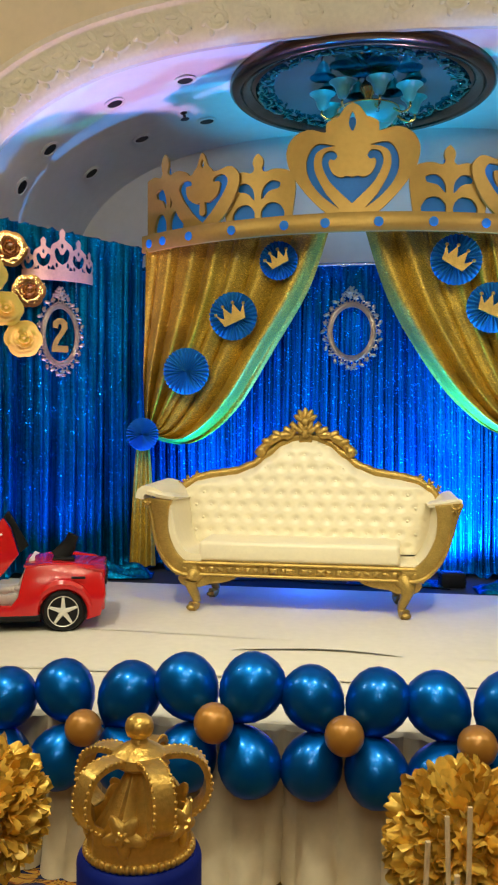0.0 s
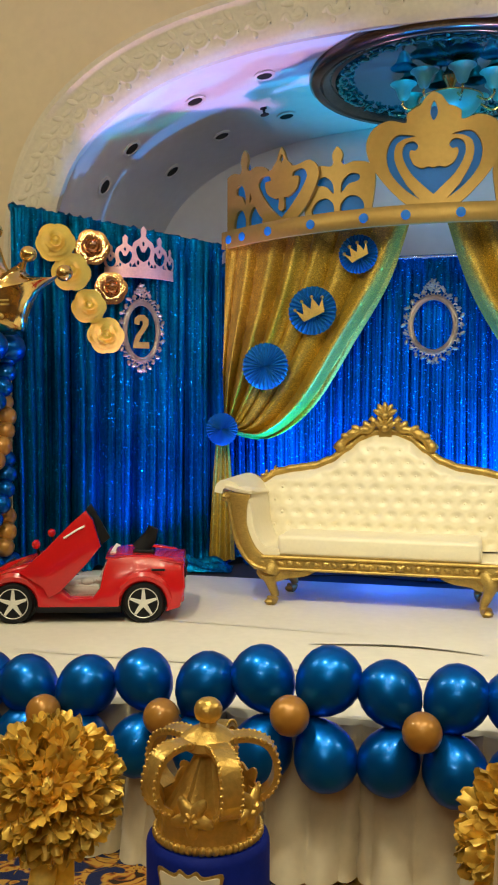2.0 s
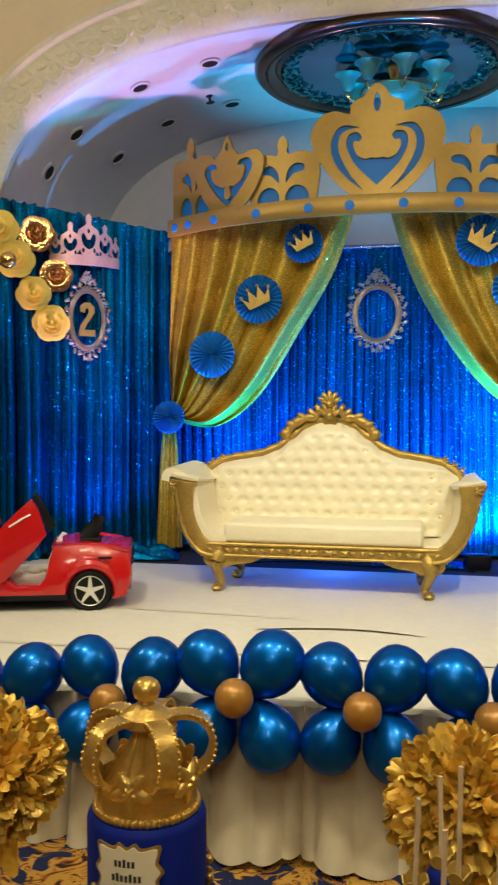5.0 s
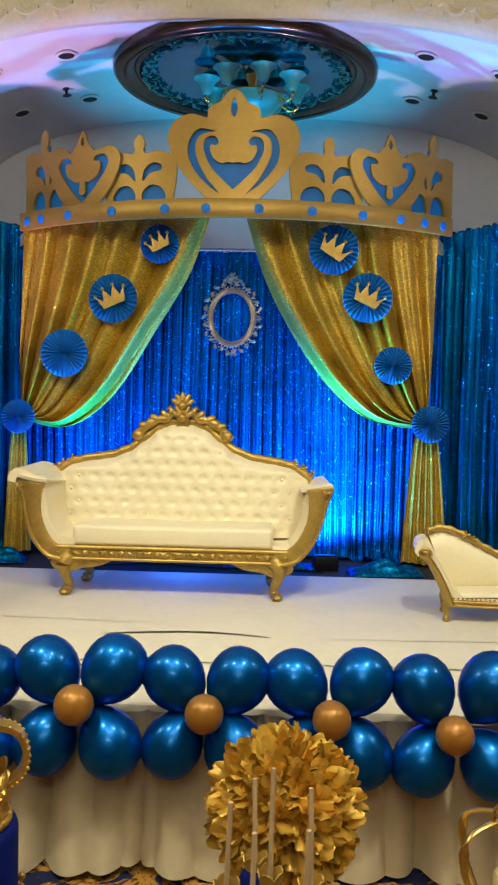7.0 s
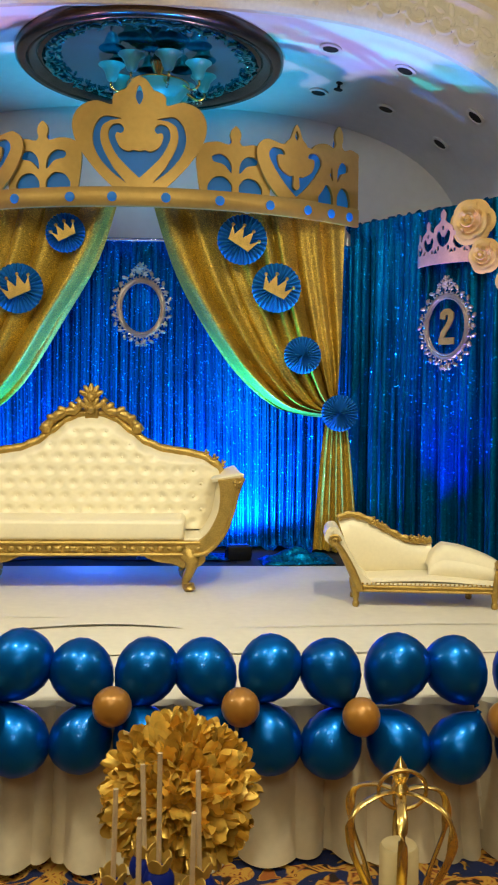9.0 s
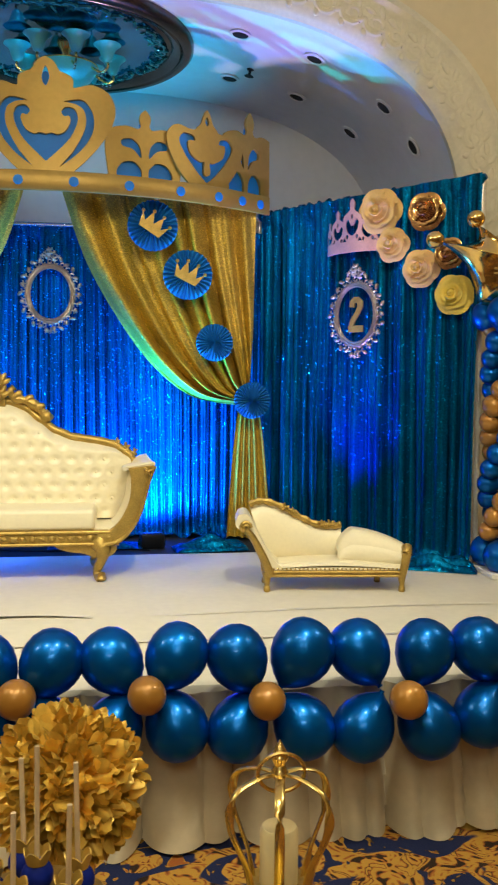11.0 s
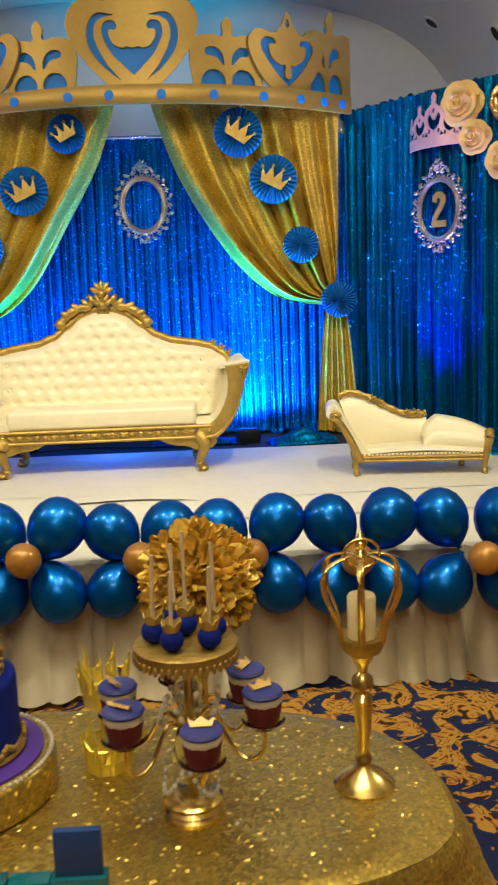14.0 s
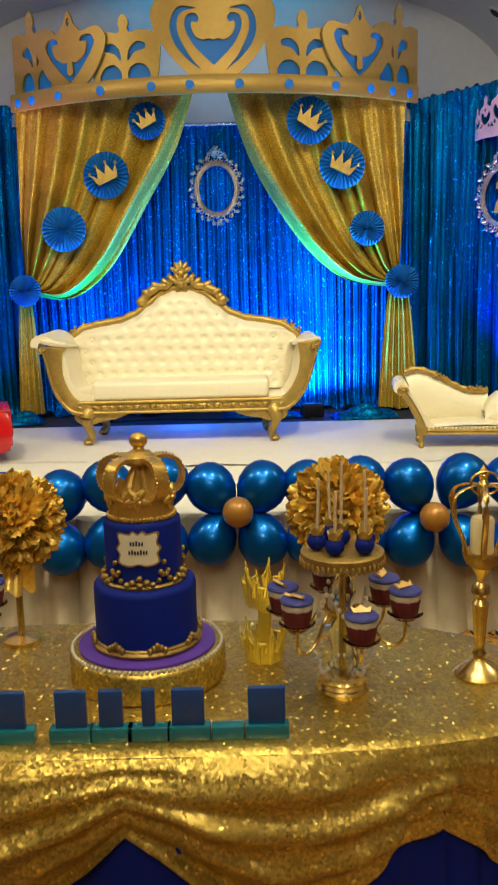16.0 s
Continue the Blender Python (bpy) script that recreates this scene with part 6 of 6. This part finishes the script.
for z, n_bars, x0 in ((0.267, 5, -0.018), (0.246, 7, -0.022)):
    for k in range(n_bars):
        w, h = 0.0042, 0.0045 + 0.0025 * ((k * 5 + n_bars) % 3 == 0)
        xb = x0 + 0.0066 * k
        part("writing_bar", curl(cutout([[(xb, -0.0045), (xb + w, -0.0045), (xb + w, h), (xb, h)]], 0.001), 0.0972, z), M["ink"], pq)
# crown topper
tp = thing("crown_topper", "gold sugar crown with beaded arches on the cake", "cake topper", m=pose(*CK, TOP + 0.397, 0, 0, 18))
cb = bmesh.new()
cb_f = surf(lambda u, v: ((0.076 - 0.003 * math.sin(math.pi * v) + 0.002 * math.sin(37 * u * 6.28 / 3)) * math.cos(2 * math.pi * u), (0.076 - 0.003 * math.sin(math.pi * v)) * math.sin(2 * math.pi * u), 0.004 + v * (0.045 + 0.022 * (0.5 + 0.5 * math.cos(6 * 2 * math.pi * u)) ** 2)), 96, 8, True, 0.004)
part("circlet", cb_f, M["sugar"], tp)
rope = bmesh.new()
scallop(rope, (0, 0), 0.077, 0.006, 52, 0.0065)
tagged(part("rope_edge", rope, M["sugar"], tp), kind="stuff")
for k in range(5):
    a = 2 * math.pi * k / 5
    d, t = Vector((math.cos(a), math.sin(a), 0)), Vector((-math.sin(a), math.cos(a), 0))
    path = catmull([d * 0.072 + Vector((0, 0, 0.05)), d * 0.093 + Vector((0, 0, 0.066)), d * 0.101 + Vector((0, 0, 0.095)), d * 0.09 + Vector((0, 0, 0.126)), d * 0.066 + Vector((0, 0, 0.139)), d * 0.038 + Vector((0, 0, 0.139)), d * 0.012 + Vector((0, 0, 0.13))], 7)
    bmx = bmesh.new()
    rows = []
    for i, p in enumerate(path):
        tn = (path[min(i + 1, len(path) - 1)] - path[max(i - 1, 0)]).normalized()
        nn = t.cross(tn).normalized()
        rows.append([bmx.verts.new(p + t * (sx * 0.0165) + nn * (sn * 0.0045)) for sx, sn in ((-1, -1), (1, -1), (1, 1), (-1, 1))])
    for p, q in zip(rows, rows[1:]):
        for i in range(4):
            bmx.faces.new((p[i], p[(i + 1) % 4], q[(i + 1) % 4], q[i]))
    bmesh.ops.recalc_face_normals(bmx, faces=bmx.faces)
    ar = part("arch", bmx, M["sugar"], tp)
    bb = bmesh.new()
    for i, p in enumerate(path[2:-2]):
        for sx in (-0.0155, 0.0155):
            if i % 2 == 0:
                out = (p - Vector((0, 0, 0.08))).normalized()
                ball(bb, p + t * sx + out * 0.004, 0.0032, 5)
    tagged(part("beading", bb, M["sugar"], ar), kind="stuff")
cap = bmesh.new()
lathe(cap, [(0.0, 0.118), (0.03, 0.122), (0.042, 0.13), (0.04, 0.142), (0.026, 0.152), (0.014, 0.158), (0.012, 0.164), (0.018, 0.168), (0.021, 0.176), (0.021, 0.184), (0.018, 0.191), (0.012, 0.196), (0.005, 0.1985), (0.0, 0.199)], seg=24)
part("finial", cap, M["sugar"], tp)
part("lining", lathe(bmesh.new(), [(0.062, 0.03), (0.05, 0.05), (0.04, 0.07), (0.03, 0.09), (0.018, 0.115), (0.0, 0.13)], seg=36, lobes=9, depth=0.12), M["sugar"], tp, "gold inner cap")
for k in range(5):
    a = 2 * math.pi * (k + 0.5) / 5
    fl = bmesh.new()
    lathe(fl, [(0.026, 0.0), (0.025, 0.004), (0.018, 0.008), (0.009, 0.009), (0.006, 0.013), (0.0, 0.014)], seg=40, lobes=5, depth=0.3)
    bmesh.ops.transform(fl, matrix=Matrix.Translation((0.073 * math.cos(a), 0.073 * math.sin(a), 0.052)) @ pose(0, 0, 0, 0, 0, math.degrees(a)) @ pose(0, 0, 0, 0, 90, 0), verts=fl.verts)
    part("fleuron", fl, M["sugar"], tp)


# name letters stand as plain upright bars on acrylic blocks
for k, (x, w, blk) in enumerate(((0.29, 0.055, 1), (0.412, 0.066, 1), (0.495, 0.05, 0), (0.573, 0.028, 1), (0.655, 0.068, 0), (0.818, 0.078, 1))):
    b = boxed((-w / 2, -0.008, 0.03), (w / 2, 0.008, 0.112), 0.004)
    t = thing("letter_block", "blue enamel upright letter bar on a teal acrylic base", "letter block", "letter blocks", pose(x, 1.31, TOP))
    part("bar", b, M["letter"], t)
    part("base", boxed((-0.046, -0.016, 0.0), (0.046, 0.016, 0.032), 0.003), M["teal"], t, "teal acrylic base")
t = thing("letter_block", "teal acrylic spacer block without a letter", "letter block", "letter blocks", pose(0.737, 1.31, TOP))
part("base", boxed((-0.034, -0.016, 0.0), (0.034, 0.016, 0.03), 0.003), M["teal"], t)


# tissue pompoms
def pompom(x, y, z, r, seed):
    rnd = random.Random(seed)
    t = thing("tissue_pompom", "full gold tissue paper pompom on a slim stand", "pompom", "tissue pompoms", pose(x, y, TOP))
    bm = bmesh.new()
    for k in range(950):
        # one narrow tissue petal standing out from the middle; spiral order keeps the ball full
        cz = 1 - 2 * (k + 0.5) / 950
        az = 2.39996 * k + rnd.uniform(-0.25, 0.25)
        d = Vector((math.sqrt(1 - cz * cz) * math.cos(az), math.sqrt(1 - cz * cz) * math.sin(az), cz))
        d = (d + Vector((rnd.gauss(0, 0.06), rnd.gauss(0, 0.06), rnd.gauss(0, 0.06)))).normalized()
        a = d.orthogonal().normalized()
        b = d.cross(a)
        ang = rnd.uniform(0, 6.28)
        a, b = a * math.cos(ang) + b * math.sin(ang), b * math.cos(ang) - a * math.sin(ang)
        w, R = rnd.uniform(0.010, 0.018), r * rnd.uniform(0.84, 1.07)
        over, ph = rnd.uniform(0.002, 0.016), rnd.uniform(0, 6.28)
        rows = []
        for i in range(5):
            f = i / 4
            row = []
            for q in (-1, -0.5, 0, 0.5, 1):
                rise = R * (0.62 + 0.38 * f) - 0.010 * q * q * f
                ww = w * (0.4, 0.75, 1.0, 1.08, 0.72)[i]
                side = over * f * f + 0.006 * q * q * f + 0.003 * f * math.sin(4.5 * q + ph)
                row.append(bm.verts.new(Vector((0, 0, z - TOP)) + d * rise + a * (q * ww) + b * side))
            rows.append(row)
        for p, q in zip(rows, rows[1:]):
            for i in range(4):
                bm.faces.new((p[i], p[i + 1], q[i + 1], q[i]))
    tagged(part("petal_ruffle", bm, M["tissue"], t, angle=120), kind="stuff")
    part("core", ball(bmesh.new(), (0, 0, z - TOP), r * 0.66, 20), M["tissue"], t)
    part("stem", lathe(bmesh.new(), [(0.05, 0.0), (0.05, 0.012), (0.012, 0.02), (0.009, 0.03), (0.009, z - TOP)], seg=16), M["gold_shiny"], t)
    for k in range(3):
        part("lower_leaf", surf(lambda u, v: (0.05 * (u - 0.5) + 0.02 * math.cos(2.1 * k), 0.04 * math.sin(2.1 * k) * v, (z - TOP) - r * 0.9 - 0.07 * v + 0.01 * math.sin(6 * u)), 6, 5, thick=0.002), M["tissue"], t)


pompom(1.018, 1.83, 1.098, 0.132, 2)
pompom(0.175, 1.83, 1.085, 0.132, 6)


# cupcake
def cupcake_parts(parent_m, group="cupcakes on the stand"):
    t = thing("cupcake", "dark red cupcake with periwinkle icing and a gold crown pick", "cupcake", group, parent_m)
    part("wrapper", lathe(bmesh.new(), [(0.0, 0.0), (0.024, 0.0), (0.026, 0.004), (0.0335, 0.044), (0.033, 0.047), (0.0, 0.047)], seg=40, lobes=20, depth=0.025), M["cupcake"], t)
    part("icing", lathe(bmesh.new(), [(0.033, 0.046), (0.0345, 0.052), (0.0335, 0.058), (0.03, 0.061), (0.0, 0.062)], seg=28, lobes=9, depth=0.03), M["icing"], t)
    part("fondant_disc", lathe(bmesh.new(), [(0.036, 0.061), (0.037, 0.065), (0.034, 0.069), (0.0, 0.07)], seg=28), M["periwinkle"], t, "periwinkle fondant disc")
    pick = cutout([[(-0.018, 0), (0.018, 0), (0.023, 0.016), (0.012, 0.009), (0.0, 0.019), (-0.012, 0.009), (-0.023, 0.016)]], 0.006)
    pick.transform(pose(0, 0, 0.071, -55))
    part("crown_pick", pick, M["paper_peach"], t, "small gold crown pick")
    return t


def candelabra(x, y, seed, full):
    """Six-armed crystal stand with a cake plate on top."""
    t = thing("cupcake_stand", "gold and crystal stand with curling arms and a round plate", "cake stand", "cupcake stands", pose(x, y, TOP) @ Matrix.Diagonal((1, 1, 1.06, 1)))
    part("foot", lathe(bmesh.new(), [(0.058, 0.0), (0.06, 0.008), (0.055, 0.013), (0.06, 0.018), (0.054, 0.024), (0.056, 0.03), (0.046, 0.037), (0.028, 0.041)], seg=36), M["gold_shiny"], t)
    part("glass_stem", lathe(bmesh.new(), [(0.03, 0.04), (0.034, 0.06), (0.024, 0.09), (0.032, 0.12), (0.026, 0.15), (0.016, 0.17), (0.02, 0.2), (0.03, 0.225), (0.022, 0.255), (0.014, 0.28)], seg=20), M["crystal"], t, "cut crystal stem")
    part("core_rod", lathe(bmesh.new(), [(0.006, 0.03), (0.006, 0.29)], seg=8), M["gold_shiny"], t)
    pl = part("plate", lathe(bmesh.new(), [(0.03, 0.278), (0.088, 0.292), (0.094, 0.30), (0.094, 0.315), (0.09, 0.318), (0.0, 0.318)], seg=48), M["gold"], t, "gold plate with a beaded rim")
    for k in range(44):
        a = 2 * math.pi * k / 44
        o = new("drop", DROP)
        o.parent = pl
        o.location = (0.093 * math.cos(a), 0.093 * math.sin(a), 0.296)
    for k in range(3):
        dr = bmesh.new()
        for i in range(13):
            b = 2 * math.pi / 3 * k + i * 0.15
            ball(dr, (0.055 * math.cos(b), 0.055 * math.sin(b), 0.23 - 0.06 * math.sin(math.pi * i / 12)), 0.006, 6)
            ball(dr, (0.052 * math.cos(b + 0.5), 0.052 * math.sin(b + 0.5), 0.10 - 0.05 * math.sin(math.pi * i / 12)), 0.005, 6)
        tagged(part("bead_chain", dr, M["pearl"], t, "swag of pearl beads"), kind="stuff")
    for k in range(6):
        a = 2 * math.pi * k / 6 + 0.18 - math.pi / 2
        d = Vector((math.cos(a), math.sin(a), 0))
        zt = 0.165 + 0.02 * (k % 2)
        arm = part("arm", tube(bmesh.new(), catmull([d * 0.02 + Vector((0, 0, 0.17)), d * 0.05 + Vector((0, 0, 0.18)), d * 0.085 + Vector((0, 0, 0.13)), d * 0.115 + Vector((0, 0, 0.115)), d * 0.14 + Vector((0, 0, 0.135)), d * 0.142 + Vector((0, 0, zt))], 6), 0.0042, 7), M["gold_shiny"], t)
        part("cup_plate", lathe(bmesh.new(), [(0.006, zt - 0.004), (0.032, zt), (0.04, zt + 0.006), (0.036, zt + 0.006), (0.0, zt + 0.003)], c=d * 0.142, seg=24), M["crystal"], arm)
        if full:
            cupcake_parts(pose(x + d.x * 0.142, y + d.y * 0.142, TOP + zt + 0.0045, 0, 0, 30 * k))


dd = ball(bmesh.new(), (0, 0, 0), (0.005, 0.005, 0.009), 6)
DROP = bpy.data.meshes.new("drop")
dd.to_mesh(DROP), dd.free()
DROP.materials.append(M["gold"])
smooth(DROP)
candelabra(0.998, 1.515, 1, True)
candelabra(0.05, 1.55, 2, True)


def cake_pop(x, y, z, h, lean):
    t = thing("cake_pop", "navy cake pop with a gold crown collar on a paper stick", "cake pop", "cake pops on the plate", pose(x, y, z, lean, lean * 0.5, 0))
    part("ball", ball(bmesh.new(), (0, 0, 0.020), 0.0215, 18), M["fondant"], t)
    cl = surf(lambda u, v: ((0.014 + 0.004 * v) * math.cos(2 * math.pi * u), (0.014 + 0.004 * v) * math.sin(2 * math.pi * u), 0.037 + v * (0.012 + 0.008 * abs(math.sin(math.pi * 5 * u)))), 40, 3, True, 0.002)
    part("crown_collar", cl, M["paper_gold"], t, "small gold crown collar")
    part("stick", lathe(bmesh.new(), [(0.0034, 0.03), (0.0034, h), (0.0, h + 0.0005)], seg=8), M["stick"], t)


for dx, dy, h, ln in ((-0.058, 0.0, 0.165, 4), (-0.022, -0.045, 0.145, 2), (0.0, 0.03, 0.195, 1), (0.044, -0.04, 0.15, 3), (0.055, 0.01, 0.175, -2), (-0.02, 0.065, 0.16, -3)):
    cake_pop(0.998 + dx, 1.515 + dy, TOP + 0.338, h, ln)
for dx, dy, h, ln in ((-0.05, 0.0, 0.16, 3), (0.03, -0.04, 0.15, 2), (0.04, 0.03, 0.18, -2)):
    cake_pop(0.05 + dx, 1.55 + dy, TOP + 0.338, h, ln)

# crown candle holder
cs = thing("candlestick", "tall polished gold candlestick with a crown-shaped cage", "candlestick", m=pose(1.328, 1.575, TOP))
part("foot", lathe(bmesh.new(), [(0.058, 0.0), (0.06, 0.006), (0.052, 0.014), (0.036, 0.026), (0.018, 0.036), (0.012, 0.044)], seg=40), M["gold_shiny"], cs)
part("shaft", lathe(bmesh.new(), [(0.012, 0.04), (0.017, 0.055), (0.011, 0.068), (0.013, 0.08), (0.019, 0.17), (0.02, 0.178), (0.012, 0.19), (0.022, 0.205), (0.02, 0.22), (0.009, 0.232), (0.011, 0.245), (0.02, 0.26), (0.024, 0.27)], seg=24), M["gold_shiny"], cs)
cp = bmesh.new()
lathe(cp, [(0.024, 0.268), (0.036, 0.276), (0.04, 0.285), (0.045, 0.30), (0.045, 0.306), (0.036, 0.302), (0.0, 0.302)], seg=32)
part("cup", cp, M["gold"], cs, "pierced gold cup")
for k in range(6):
    a = 2 * math.pi * k / 6 - 1.74
    d = Vector((math.cos(a), math.sin(a), 0))
    part("cage_rib", tube(bmesh.new(), catmull([d * 0.043 + Vector((0, 0, 0.30)), d * 0.052 + Vector((0, 0, 0.34)), d * 0.077 + Vector((0, 0, 0.40)), d * 0.072 + Vector((0, 0, 0.445)), d * 0.035 + Vector((0, 0, 0.462)), d * 0.008 + Vector((0, 0, 0.462))], 6), 0.007, 8, flat=0.45), M["gold_shiny"], cs)
part("ring", tube(bmesh.new(), [(0.033 * math.cos(2 * math.pi * i / 30), -0.014, 0.47 + 0.027 * math.sin(2 * math.pi * i / 30)) for i in range(30)], 0.003, 6, True), M["gold_shiny"], cs)
part("finial", lathe(bmesh.new(), [(0.008, 0.455), (0.013, 0.465), (0.008, 0.475), (0.013, 0.487), (0.008, 0.498), (0.0, 0.512)], seg=16), M["gold_shiny"], cs)
cnd = thing("candle", "cream pillar candle, unlit, in the crown holder", "candle", m=pose(1.328, 1.575, TOP + 0.303))
part("wax", lathe(bmesh.new(), [(0.0, 0.0), (0.026, 0.0), (0.027, 0.004), (0.027, 0.079), (0.024, 0.084), (0.018, 0.08), (0.0, 0.078)], seg=32), M["wax"], cnd)
part("wick", lathe(bmesh.new(), [(0.0012, 0.077), (0.0012, 0.088), (0.0, 0.089)], seg=6), M["ink"], cnd)

# small double crown ornament
oc = thing("crown_ornament", "small bright gold openwork crown ornament on the table", "crown ornament", m=pose(0.82, 1.70, TOP) @ Matrix.Scale(1.36, 4))
for z0, r0, r1, h in ((0.0, 0.028, 0.042, 0.07), (0.105, 0.026, 0.04, 0.075)):
    for k in range(10):
        lg = bmesh.new()
        a = 2 * math.pi * k / 10
        d = Vector((math.cos(a), math.sin(a), 0))
        e = Vector((math.cos(a + 0.31), math.sin(a + 0.31), 0))
        tall = h * (1.0 if k % 2 == 0 else 0.7)
        tube(lg, [d * r0 + Vector((0, 0, z0)), d * r1 + Vector((0, 0, z0 + tall))], lambda q: 0.007 * (1 - 0.75 * q), 6)
        tube(lg, [d * r0 + Vector((0, 0, z0 + 0.005)), e * (r0 + 0.008) + Vector((0, 0, z0 + 0.04)), d * (r1 - 0.004) + Vector((0, 0, z0 + tall * 0.8))], 0.004, 6)
        part("spike", lg, M["yellow_gold"], oc)
    part("circlet", lathe(bmesh.new(), [(r0 - 0.003, z0 - 0.0), (r0 + 0.006, z0), (r0 + 0.007, z0 + 0.02), (r0 - 0.002, z0 + 0.02)], seg=28), M["yellow_gold"], oc)
part("stem", lathe(bmesh.new(), [(0.02, 0.0), (0.012, 0.03), (0.01, 0.09), (0.024, 0.105)], seg=16), M["yellow_gold"], oc)
